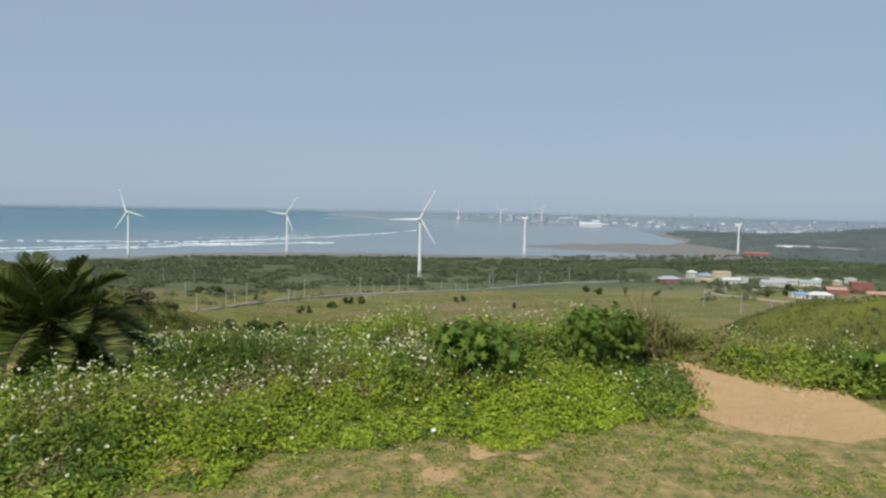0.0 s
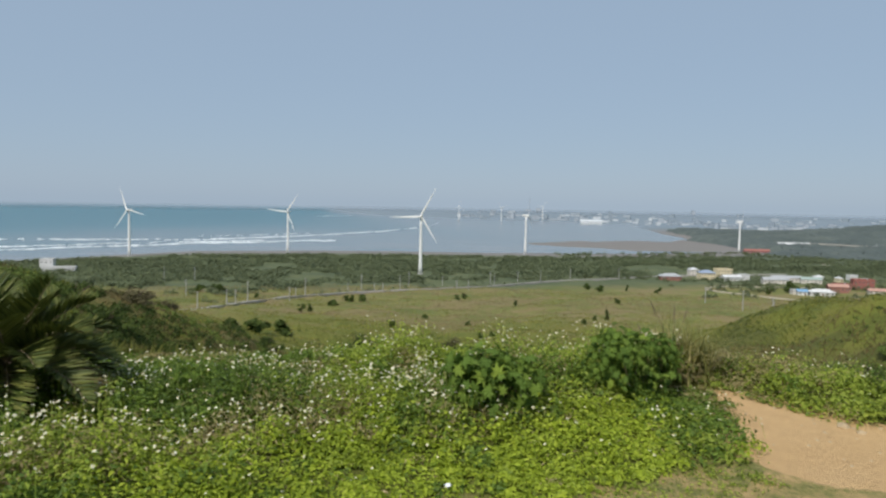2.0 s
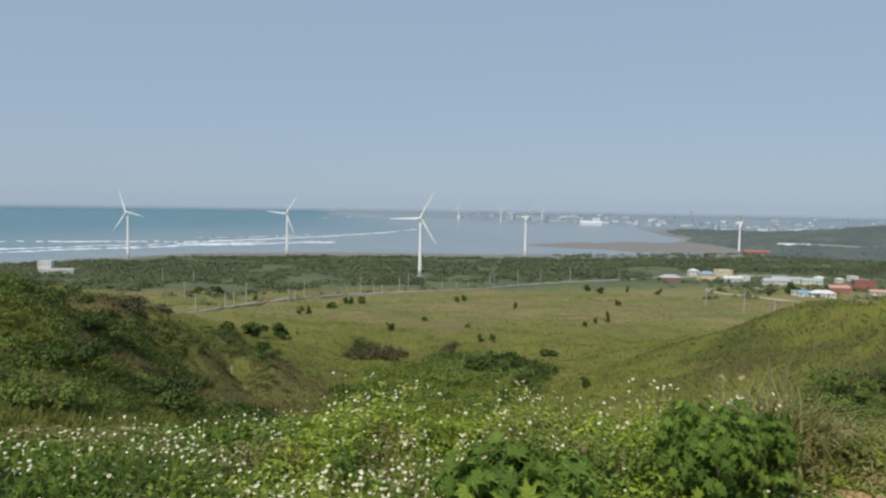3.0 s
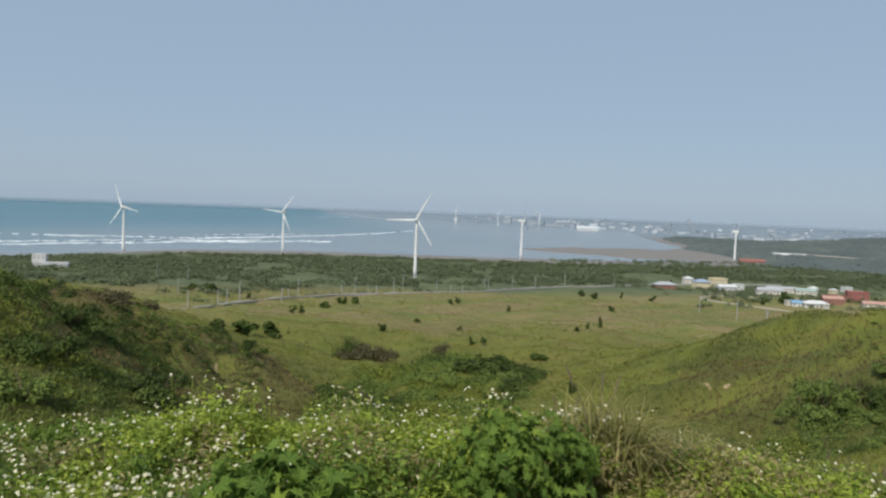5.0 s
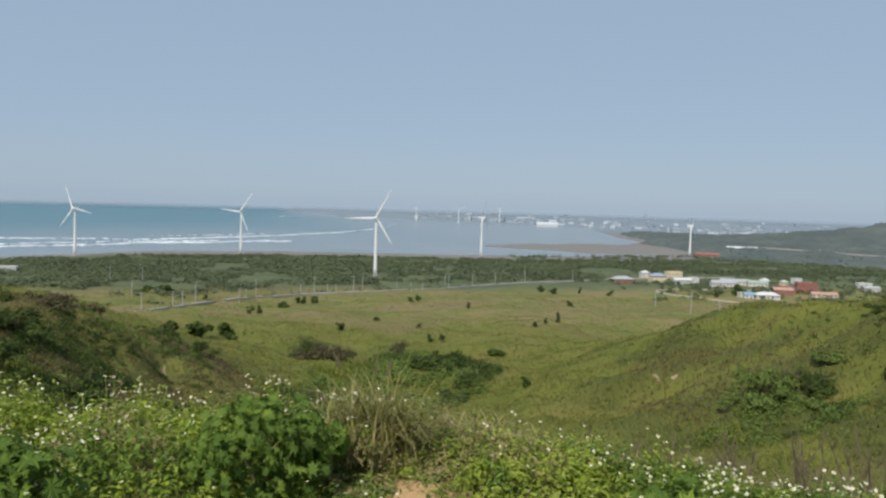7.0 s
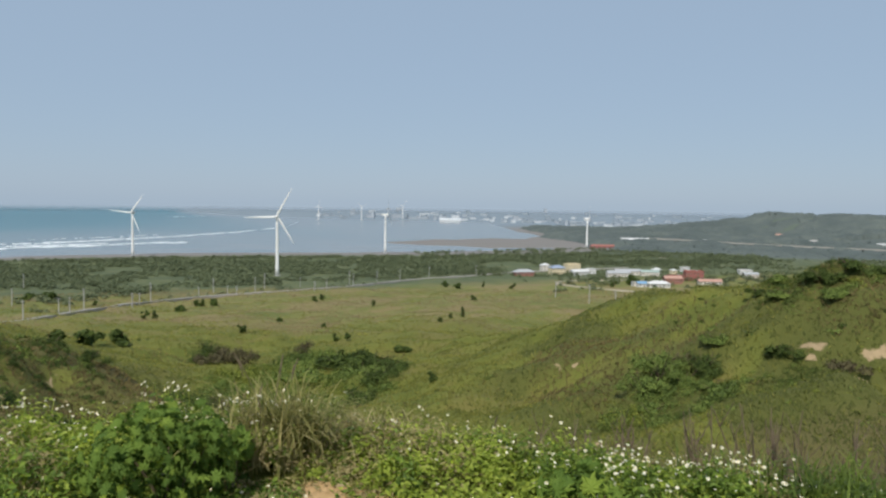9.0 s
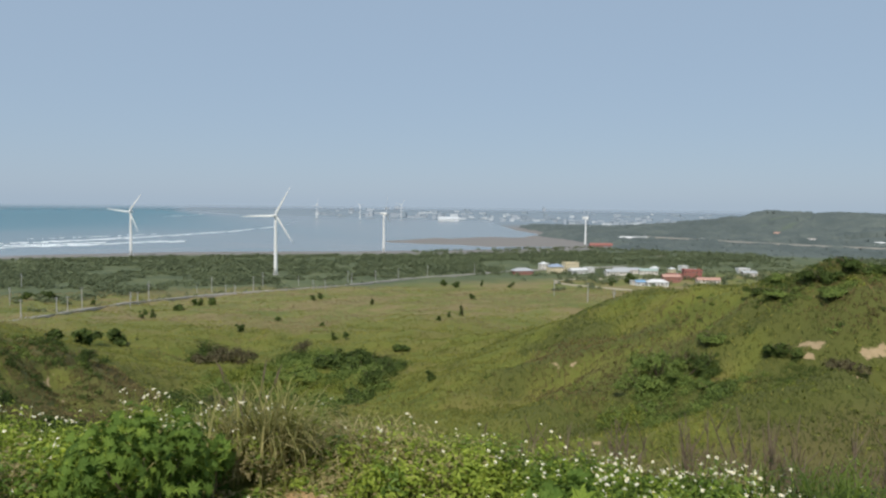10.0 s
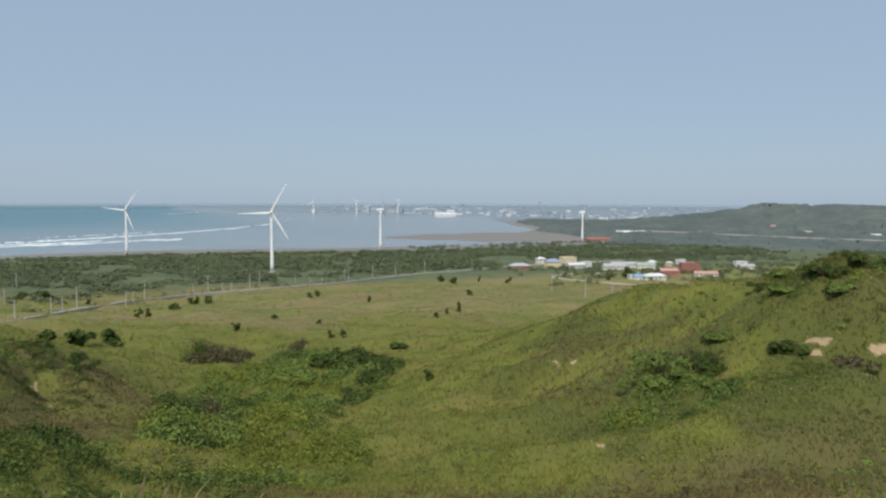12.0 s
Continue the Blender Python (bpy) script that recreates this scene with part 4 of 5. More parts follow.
def streak(x, y, line, width):
    """1 along a line on the plan, fading out to the sides."""
    best = np.zeros(np.shape(x))
    for (x0, y0), (x1, y1) in zip(line, line[1:]):
        dx, dy = x1 - x0, y1 - y0
        t = np.clip(((x - x0) * dx + (y - y0) * dy) / (dx * dx + dy * dy), 0, 1)
        best = np.maximum(best, np.exp(-(np.hypot(x - x0 - t * dx, y - y0 - t * dy) / width) ** 2))
    return best


def dryness(x, y):
    """Where the grass has withered: the hill's flank, the near spur, the bank above the gully and swathes of the plain."""
    d = 0.20 * streak(x, y, ((42, 112), (40, 100), (34, 82)), 7) + 0.15 * streak(x, y, ((-34, 104), (-24, 90), (-10, 72)), 5)
    d = d + 0.16 * step(4, 14, x - (y - 9) * 0.2) * step(60, 48, y) + 0.10 * step(-8, -24, x) * step(150, 120, y)
    d = d + 0.20 * np.exp(-((x - 5) / 80) ** 2 - ((y - 450) / 90) ** 2) + 0.20 * np.exp(-((x - 150) / 80) ** 2 - ((y - 450) / 110) ** 2)
    d = d + 0.12 * step(270, 360, y) * step(0.44, 0.56, fbm(x * 0.6, y, 70, 62, 3)) - 0.10 * streak(x, y, ((62, 68), (49, 63), (42, 61), (34, 56), (29, 52)), 2.0)
    return d - 0.08 * step(100, 130, y) * step(300, 240, y)


def slopes():
    """A sward of leaning blades over the falling ground, long and thick near by, in drifts of tone."""
    n = 450000
    r = 7.5 * (640 / 7.5) ** (rng.random(n) ** 0.88)
    az = np.radians(rng.uniform(-38, 48, n))
    x, y = r * np.sin(az), r * np.cos(az) + 2
    k = (y + brow(x) > 9.3) & (y > 7.4) & (bare(x, y) < rng.uniform(0.15, 0.62, n)) & (rng.random(n) < 0.55 + 0.45 * step(0.40, 0.55, fbm(x, y, 4, 54, 3)))
    x, y, r = x[k], y[k], r[k]
    n = len(x)
    z = ground_z(x, y)
    tone = 0.75 * (fbm(x, y, 26, 51, 5) - 0.5) + 0.5 + dryness(x, y) + rng.normal(0, 0.035, n)
    long = np.interp(r, (11, 40, 120, 300, 640), (0.24, 0.42, 0.68, 1.1, 1.8)) * rng.uniform(0.5, 1.4, n)
    e = 0.8
    slope = np.stack((-(ground_z(x + e, y) - z) / e, -(ground_z(x, y + e) - z) / e, np.ones(n)), 1)
    turn = rng.normal(0, 1.0, n)
    stand = np.interp(r, (15, 120, 400), (1.0, 0.85, 0.5))
    nrm = np.stack((np.sin(turn) * stand, -np.cos(turn) * stand, 0.35 + 0.5 * (1 - stand)), 1) + slope * 0.30
    lie = np.stack((rng.normal(0.15, 0.45, n), rng.normal(0.1, 0.45, n), np.full(n, 1.0)), 1)
    c = np.stack((x, y, z + long * 0.30), 1)
    wide = long * np.interp(r, (11, 40, 120, 640), (0.07, 0.12, 0.22, 0.32))
    tone = np.where((streak(x, y, ((62, 68), (49, 63), (42, 61), (34, 56), (29, 52)), 1.1) > 0.45) & (rng.random(n) < 0.8), 0.54, tone)
    hill = np.maximum(np.maximum(step(20, 32, x - (y - 60) * 0.06), step(5, 9, x) * step(34, 18, y)), step(-12, -24, x)) * step(175, 130, y) * step(0.36, 0.50, fbm(x, y, 12, 67, 3) + rng.normal(0, 0.05, n))
    tone = np.where((rng.random(n) < 0.85 * hill) & (tone < 0.60), 0.2, tone)
    for name, k, mat, label in (("dark_slope_grass", tone < 0.21, HILL_GRASS, "deep green rank grass on the hillsides"), ("slope_grass", (tone >= 0.21) & (tone <= 0.50), SLOPE_GRASS, "rough green grass on the slopes and plain"), ("pale_slope_grass", (tone > 0.50) & (tone <= 0.58), PALE_GRASS, "pale yellow-green grass on the slopes"), ("brown_slope_grass", (tone > 0.58) & (y < 250), BROWN_GRASS, "withered brown grass on the slopes"), ("tan_field_grass", (tone > 0.58) & (y >= 250), FIELD_GRASS, "pale tan dried grass in swathes over the plain")):
        tagged(bulk(name, *leaves(c[k], nrm[k], long[k], wide[k], 0.1, lie[k]), mat), label, "grass", kind="stuff")
    # knee-high herbs and tussocks in drifts
    n = 19000
    r = 14 * (190 / 14) ** (rng.random(n) ** 0.8)
    az = np.radians(rng.uniform(-37, 47, n))
    x, y = r * np.sin(az), r * np.cos(az) + 2
    k = (y > 11) & (rng.random(n) < 0.03 + 0.7 * step(0.44, 0.62, fbm(x, y, 7, 57, 3)) + 0.35 * step(6, 14, x) * step(60, 48, y)) & (bare(x, y) < 0.2)
    x, y, r = x[k], y[k], r[k]
    z = ground_z(x, y)
    wide = rng.uniform(0.25, 0.75, len(x)) * np.interp(r, (14, 60, 190), (0.75, 1.1, 1.6))
    pick = 0.45 + 0.8 * (fbm(x, y, 15, 58, 3) - 0.5) + dryness(x, y) + rng.normal(0, 0.06, len(x))
    for name, k, mat, label in (("slope_herbs", pick < 0.50, HERB, "bright green herbs in drifts over the slopes"), ("slope_shrubs", (pick >= 0.50) & (pick < 0.57), THICKET, "low green shrubs in drifts over the slopes"), ("brown_tussocks", pick >= 0.57, BROWN_GRASS, "brown tussocks in drifts over the slopes")):
        tagged(bulk(name, *clumps(x[k], y[k], z[k] - 0.05, wide[k], wide[k] * rng.uniform(0.35, 0.75, k.sum()), 22, 0.22, 0.4), mat), label, "scrub", kind="stuff")


slopes()


def crowns(area, n, outline, thin, size, tall, count, leaf, soft=1.5, seed=70):
    """Leafy crowns packed inside an outline; returns the places, sizes and a tone for each."""
    x, y = scatter(n, *area)
    k = (rng.random(n) < within(x, y, outline, soft) * (thin + (1 - thin) * step(0.40, 0.56, fbm(x, y, 7, seed, 3)))) & (bare(x, y) < 0.2)
    x, y = x[k], y[k]
    r = rng.uniform(*size, len(x)) * (0.65 + 0.7 * fbm(x, y, 9, seed + 1, 2))
    h = r * rng.uniform(*tall, len(x))
    tone = fbm(x, y, 10, seed + 2, 2) + rng.normal(0, 0.09, len(x))
    return x, y, r, h, tone, count, leaf


def thickets():
    """Leafy thickets: the gully in mid valley, its pale margin, the near slope, the hillside and its crest."""
    for where, cuts, stands in (
        ("in the gully", (0.28, 0.60), crowns((-20, 26, 68, 224), 1550, GULLY, 0.7, (1.5, 3.6), (0.8, 1.4), 260, 0.25)),
        ("below the gully", (0.56, 0.72), crowns((-8, 13, 50, 96), 330, DOMES, 0.6, (1.0, 2.3), (0.7, 1.2), 220, 0.19, 1.5, 170)),
        ("on the near slope", (0.34, 0.52), crowns((-32, 0, 34, 72), 900, NEAR_SCRUB, 0.55, (0.7, 1.8), (0.7, 1.2), 150, 0.18, 2.5, 180)),
        ("on the hillside", (0.36, 0.58), crowns((34, 55, 64, 92), 420, HILL_SCRUB, 0.5, (0.8, 1.9), (0.7, 1.3), 220, 0.19, 1.5, 190)),
        ("above the spur", (0.45, 0.75), crowns((44, 58, 65, 79), 330, LOW_SCRUB, 0.6, (0.45, 1.1), (0.5, 0.9), 110, 0.17, 1.5, 200)),
        ("on the hill's crest", (0.25, 0.48), crowns((59, 81, 77, 97), 420, CREST_SCRUB, 0.5, (0.6, 1.4), (0.6, 1.0), 130, 0.2, 2.0, 210)),
        ("on the spur", (0.25, 0.46), crowns((-48, -20, 50, 86), 700, SPUR_SCRUB, 0.2, (0.7, 1.7), (0.6, 1.0), 130, 0.2, 2.0, 230)),
        ("on the bank above the gully", (0.22, 0.44), crowns((-52, -18, 84, 132), 900, BANK_SCRUB, 0.12, (0.6, 1.5), (0.6, 1.0), 110, 0.24, 2.0, 240)),
        ("scattered over the slopes", (0.40, 0.58), crowns((-110, 110, 20, 290), 5200, ((-110, 25), (110, 25), (110, 280), (-110, 280)), 0.0, (0.4, 1.1), (0.5, 0.9), 50, 0.32, 2.0, 220)),
    ):
        x, y, r, h, tone, count, leaf = stands
        if where.startswith("scattered"):
            k = (rng.random(len(x)) < 0.10 + 0.25 * step(0.55, 0.68, fbm(x, y, 18, 71, 3)) + 0.5 * step(-10, -26, x) * step(130, 90, y) + 0.5 * step(28, 36, x) * step(130, 105, y)) & seen(x, y)
            x, y, r, h, tone = x[k], y[k], r[k], h[k], tone[k]
        z = ground_z(x, y)
        for name, k, mat, label in (("pale_thicket", tone < cuts[0], HERB, "pale green leafy thicket "), ("thicket", (tone >= cuts[0]) & (tone < cuts[1]), THICKET, "lush green thicket "), ("dark_thicket", tone >= cuts[1], BUSH, "dark green thicket ")):
            if k.any():
                tagged(bulk(name, *clumps(x[k], y[k], z[k] - 0.2, r[k], h[k], count, leaf, 0.05), mat), label + where, "thicket", kind="stuff")


thickets()


def bush(x, y, r, h, mat, label):
    z = float(ground_z(x, y))
    root = thing("bush", pose(x, y, z), label, "bush", "bushes on the slopes")
    bm = bmesh.new()
    for k in range(6):
        a = k * 1.05 + x
        tube(bm, ((0, 0, -0.2), (math.cos(a) * r * 0.4, math.sin(a) * r * 0.4, h * 0.45), (math.cos(a) * r * 0.75, math.sin(a) * r * 0.75, h * 0.8)), (0.07, 0.04, 0.012), 5)
    part("stem", bm, BARK, root)
    k = 9
    cx, cy = rng.normal(0, r * 0.45, k), rng.normal(0, r * 0.45, k)
    cz = rng.uniform(0, h * 0.45, k)
    cr = r * rng.uniform(0.35, 0.6, k)
    bulk("crown", *clumps(cx, cy, cz, cr, np.minimum(cr * max(1.1, 0.9 * h / r), h * 0.6), 300, 0.24 * max(1.0, r / 3.5)), mat, root)


for x, y, r, h, mat, label in (
    (-20, 212, 6, 8, GREY_BUSH, "broad grey-brown bush on the valley floor"), (-15, 216, 5, 7, GREY_BUSH, "grey-brown bush on the valley floor"), (-25, 219, 5, 9, BUSH, "dark bush among grey scrub"),
    (3, 222, 3.5, 6, GREY_BUSH, "tall grey-brown bush above the gully"), (16, 140, 3.6, 4, BUSH, "dark bush at the gully's margin"), (20, 152, 4, 4.5, BUSH, "dark bush at the gully's margin"), (12, 128, 3, 3, BUSH, "dark bush at the gully's margin"), (-9.4, 101, 2.6, 3.6, GREY_BUSH, "grey-brown bush among green thicket"),
    (10, 160, 6, 4, BUSH, "dark green thicket in the valley"), (18, 168, 6, 4, BUSH, "dark green thicket in the valley"), (2, 150, 5, 3, THICKET, "rounded green thicket in the valley"), (14, 148, 5, 3.5, THICKET, "pale green dome of leaves in the valley"),
    (-12.5, 118, 3, 3, GREY_BUSH, "grey-brown bush in the gully"), (-29, 117, 2.4, 3, BUSH, "dark bush above the slip"), (-38, 128, 3, 2.4, BUSH, "dark bush on the spur"),
    (45.5, 84, 3.0, 4.4, THICKET, "tall green bush on the hillside"), (49.5, 81, 2.2, 3.4, BUSH, "dark bush on the hillside"), (42.5, 82, 3.0, 3.6, THICKET, "green bush on the hillside"), (46.5, 80.5, 2.6, 3.0, THICKET, "green bush on the hillside"), (48, 88, 3.0, 3.2, THICKET, "green bush high on the hillside"), (49, 84.5, 1.8, 2.6, GREY_BUSH, "grey bush on the hillside"), (41, 77, 2.0, 1.4, THICKET, "low green bush on the hillside"), (47, 74, 2.4, 1.4, THICKET, "low green bush on the hillside"), (54, 86, 2.2, 1.6, THICKET, "green bush high on the hillside"),
    (55.7, 75, 1.6, 1.8, BUSH, "small dark bush beside the slip"), (57, 67, 1.8, 1.8, GREY_BUSH, "small brown bush beside the slip"), (67.6, 84, 2.4, 1.6, BUSH, "dark bush on the hill's crest"), (71, 83, 2.2, 1.4, BUSH, "dark bush on the hill's crest"), (64, 92, 1.3, 1.7, BUSH, "small dark bush on the hill's crest"), (68, 93, 2.0, 1.2, THICKET, "green bush on the hill's crest"), (63, 86, 1.8, 1.0, THICKET, "low green bush below the hill's crest"), (66, 79, 2.2, 1.2, THICKET, "low green bush below the hill's crest"), (74, 82, 2.4, 1.4, BUSH, "dark bush on the hill's crest"),
    (-17, 69, 3.2, 2.4, BUSH, "dark bush low on the slope"), (-22, 62, 3.6, 2.6, BUSH, "dark bush low on the slope"), (-30, 60, 3.4, 2.4, BUSH, "dark bush on the shaded slope"), (-33, 70, 3.0, 2.2, BUSH, "dark bush on the shaded slope"), (-27, 52, 3.0, 2.2, THICKET, "green bush on the shaded slope"), (-38, 74, 3, 2.0, BUSH, "dark bush on the spur's crest"), (-40, 92, 3.4, 2.4, GREY_BUSH, "grey bush on the spur"), (-44, 110, 3.4, 2.6, GREY_BUSH, "grey bush on the spur"),
):
    bush(x, y, r, h, mat, label)


# ---- the wild plants at the brow ----
def canopy(x, y):
    """Height of the plants over the ground, and where the low creeper takes over."""
    deep = y - front(x)
    low = step(2.0, 0.9, deep + (fbm(x, y, 1.0, 108, 2) - 0.5) * 1.2) * step(-2.6, -1.6, x) * step(2.2, 1.4, x)
    tall = np.interp(x, (-7, -3, -2, -1.3, -0.6, 1.6, 2.4, 3.0, 3.6, 4.4, 5.2, 7), (0.24, 0.26, 0.30, 0.34, 0.41, 0.40, 0.36, 0.40, 0.30, 0.32, 0.22, 0.16)) * step(9.9, 8.5, y + brow(x))
    deep = np.where((y < 7.9) & (x < 2.6), np.minimum(deep, (2.5 - x) * 0.6), deep)
    grow = step(-0.15, np.interp(x, (2.4, 3.2), (1.4, 0.6)), deep) * 0.87 + 0.13
    tall = tall * (1 - 0.65 * np.exp(-((x - 0.3) / 0.55) ** 2 - ((y - 6.75) / 0.5) ** 2))
    tall = tall * (1 - 0.45 * step(-0.6, -1.6, x) * step(7.5, 8.0, y)) * (1 - 0.32 * step(0.4, 0.9, x) * step(2.2, 1.9, x) * step(7.7, 8.2, y))
    tall = tall + 0.22 * np.exp(-((x - 1.5) / 0.55) ** 2 - ((y - 7.0) / 0.26) ** 2)
    return np.maximum((tall * (1 - low) + 0.17 * low) * grow * (1.3 * fbm(x, y, 1.3, 105, 2) - 0.22 + 1.1 * fbm(x, y, 0.38, 101, 3)), 0.03), low


def in_sight(x, y):
    return np.abs(x - 0.6) < (y + 1.2) * 0.82 + 0.4


def plant_kind(x, y, low):
    """0 lime creeper, 1 green weeds, 2 withered weeds, 3 deep green weeds."""
    n = len(x)
    dryer = 1.2 * np.exp(-((x - 3.1) / 0.9) ** 2 - ((y - 8.4) / 0.7) ** 2) + np.exp(-((x - 0.1) / 0.4) ** 2 - ((y - 7.2) / 0.5) ** 2) + 0.7 * np.exp(-((x + 1.0) / 0.6) ** 2 - ((y - 7.0) / 0.5) ** 2)
    deepen = 0.8 * step(-0.9, -1.6, x) * step(7.4, 7.8, y) + step(0.50, 0.60, fbm(x, y, 1.2, 127, 3)) * (1 - 0.85 * low) * step(3.4, 2.4, x) + 0.85 * step(3.7, 4.4, x) + 0.45 * step(-0.8, -2.0, x) * step(5.4, 6.6, y) + 1.2 * np.exp(-((x + 2.1) / 0.7) ** 2 - ((y - 6.9) / 0.6) ** 2)
    withered = np.minimum(step(0.58, 0.68, fbm(x, y, 0.8, 121, 3)) * (1 - low) * 0.55 + 0.03 + 0.6 * dryer, 0.8)
    return np.where(rng.random(n) < withered, 2, np.where(rng.random(n) < deepen * 0.85, 3, np.where(rng.random(n) < low * 0.92 + 0.05, 0, 1)))


def weed_leaves(x, y, spread, tall, low, count):
    """Single plants: each a bushy dome of leaves with a lobed outline, on the ground among the rest."""
    z = ground_z(x, y)
    h = canopy(x, y)[0]
    n = np.repeat(np.arange(len(x)), count)
    d = unit(rng.normal(size=(len(n), 3)))
    d[:, 2] = np.abs(d[:, 2])
    az = np.arctan2(d[:, 1], d[:, 0])
    lobe = 0.78 + 0.30 * np.sin(az * 3 + x[n] * 37) * np.cos(d[:, 2] * 6 + y[n] * 29) + rng.normal(0, 0.14, len(n))
    shell = rng.uniform(0.35, 1.0, len(n)) ** 0.4 * lobe
    c = np.stack((x[n] + d[:, 0] * spread[n] * shell, y[n] + d[:, 1] * spread[n] * shell, z[n] + h[n] * 0.30 + d[:, 2] * tall[n] * shell), 1)
    nrm = d + rng.normal(0, 0.36, (len(n), 3)) + np.array((0, -0.1, 0.55))
    return c, nrm, n


def brow_plants():
    # the undergrowth that closes the ground
    x, y = scatter(330000, -9.5, 10.5, 2.4, 10.4)
    k = (rng.random(len(x)) < planted(x, y) * step(10.4, 9.2, y + brow(x))) & in_sight(x, y) & (y > front(x) - 0.15)
    x, y = x[k], y[k]
    n = len(x)
    h, low = canopy(x, y)
    under = np.stack((x, y, ground_z(x, y) + h * (0.15 + 0.65 * rng.random(n) ** 0.6)), 1)
    face = rng.normal(0, 0.45, (n, 3)) + np.array((0, -0.15, 1.0))
    kind = plant_kind(x, y, low)
    # single plants
    px, py = scatter(6400, -8.5, 9.5, 2.8, 10.0)
    k = (rng.random(len(px)) < planted(px, py) * step(10.1, 9.0, py + brow(px))) & in_sight(px, py) & (py > front(px) - 0.05)
    px, py = px[k], py[k]
    hh, lo = canopy(px, py)
    wide = rng.uniform(0.11, 0.25, len(px)) * (1 - 0.35 * lo)
    tall = np.maximum(hh * rng.uniform(0.55, 1.25, len(px)), 0.05) * (1 - 0.25 * lo)
    pkind = plant_kind(px, py, lo)
    c, nrm, own = weed_leaves(px, py, wide, tall, lo, 88)
    c, nrm, kind = np.concatenate((under, c)), np.concatenate((face, nrm)), np.concatenate((kind, pkind[own]))
    size = np.where(kind == 0, rng.uniform(0.022, 0.050, len(c)), rng.uniform(0.022, 0.062, len(c)))
    for j, (name, mat, label) in enumerate((("creeper_leaves", LIME, "bright lime-green creeping ground cover"), ("herb_leaves", GREEN, "mid-green leafy weeds at the brow"), ("withered_leaves", DRY, "withered brown weeds among the green"), ("dark_herb_leaves", DEEP, "deep green leafy weeds in patches"))):
        s = kind == j
        part_wide = size[s] * (0.62 if j == 0 else 0.50 if j % 2 else 0.26)
        tagged(bulk(name, *leaves(c[s], nrm[s], size[s], part_wide, 0.2), mat), label, "weeds", kind="stuff")
    # white daisy-like flowers on thin stalks, several to a plant
    drift = step(0.36, 0.62, fbm(px, py, 1.0, 131, 3))
    many = (0.6 + 0.4 * step(5.6, 7.4, py)) * (0.10 + 1.0 * drift) * (1 - lo * 0.9) * step(0.1, 0.7, py - front(px)) * step(6.4, 5.0, px) * step(9.3, 8.7, py + brow(px)) * np.where(pkind == 3, 0.6, 1.0) + 0.03
    own = np.repeat(np.arange(len(px)), rng.poisson(5.5 * many))
    n = len(own)
    fx, fy = px[own] + rng.normal(0, 0.6, n) * wide[own], py[own] + rng.normal(0, 0.6, n) * wide[own]
    base = ground_z(fx, fy) + hh[own] * 0.30 + tall[own] * 0.6
    top = np.stack((fx, fy, base + tall[own] * 0.25 + rng.uniform(0.0, 0.05, n)), 1)
    face = unit(np.stack((rng.normal(0, 0.4, n), rng.normal(-0.35, 0.4, n), np.ones(n)), 1))
    a = unit(np.cross(face, rng.normal(size=(n, 3))))
    b = np.cross(face, a)
    rad = rng.uniform(0.0065, 0.0125, n)[:, None]
    petals = []
    for p in range(5):
        w = p * math.tau / 5
        u, v = a * math.cos(w) + b * math.sin(w), -a * math.sin(w) + b * math.cos(w)
        quad = np.stack((top + u * rad * 0.2, top + u * rad * 0.75 + v * rad * 0.5, top + u * rad * 1.15 - face * rad * 0.15, top + u * rad * 0.75 - v * rad * 0.5), 1).reshape(-1, 3)
        petals.append((quad, np.arange(4 * n).reshape(-1, 4)))
    tagged(bulk("white_flowers", *join(*petals), PETAL), "small white daisy-like flowers among the weeds", "flowers", kind="stuff")
    mid = [top + (a * math.cos(w) + b * math.sin(w)) * rad * 0.36 + face * rad * 0.22 for w in (0, math.pi / 2, math.pi, 1.5 * math.pi)]
    tagged(bulk("flower_centres", np.stack(mid, 1).reshape(-1, 3), np.arange(4 * n).reshape(-1, 4), POLLEN), "yellow centres of the white flowers", "flowers", kind="stuff")
    foot = np.stack((fx + rng.normal(0, 0.02, n), fy + rng.normal(0, 0.02, n), base - 0.08), 1)
    s = a * 0.0022
    tagged(bulk("flower_stalks", np.stack((foot - s, foot + s, top + s, top - s), 1).reshape(-1, 3), np.arange(4 * n).reshape(-1, 4), GREEN), "thin green flower stalks", "flowers", kind="stuff")


brow_plants()


def palmate_leaf():
    """One castor leaf: seven pointed lobes round the stalk, about as wide as a hand is long."""
    bm = bmesh.new()
    c = bm.verts.new((0, 0, 0.05))
    rim = []
    for k in range(7):
        a = radians(-135 + 45 * k)
        reach = (0.62, 0.82, 0.95, 1.0, 0.95, 0.82, 0.62)[k]
        for off, r, zz in ((-14, 0.42 * reach + 0.08, 0.06), (-8, 0.72 * reach, 0.03), (0, reach, -0.12), (8, 0.72 * reach, 0.03)):
            w = a + radians(off)
            rim.append(bm.verts.new((r * math.sin(w), r * math.cos(w), zz)))
    rim.append(bm.verts.new((0.3 * math.sin(radians(150)), 0.3 * math.cos(radians(150)), 0.04)))
    rim.append(bm.verts.new((0.0, -0.12, 0.03)))
    rim.append(bm.verts.new((0.3 * math.sin(radians(-150)), 0.3 * math.cos(radians(-150)), 0.04)))
    for p, q in zip(rim, rim[1:] + rim[:1]):
        bm.faces.new((c, q, p))
    me = bpy.data.meshes.new("leaf")
    bm.normal_update()
    bm.to_mesh(me)
    bm.free()
    me.materials.append(CASTOR_OWN)
    return me


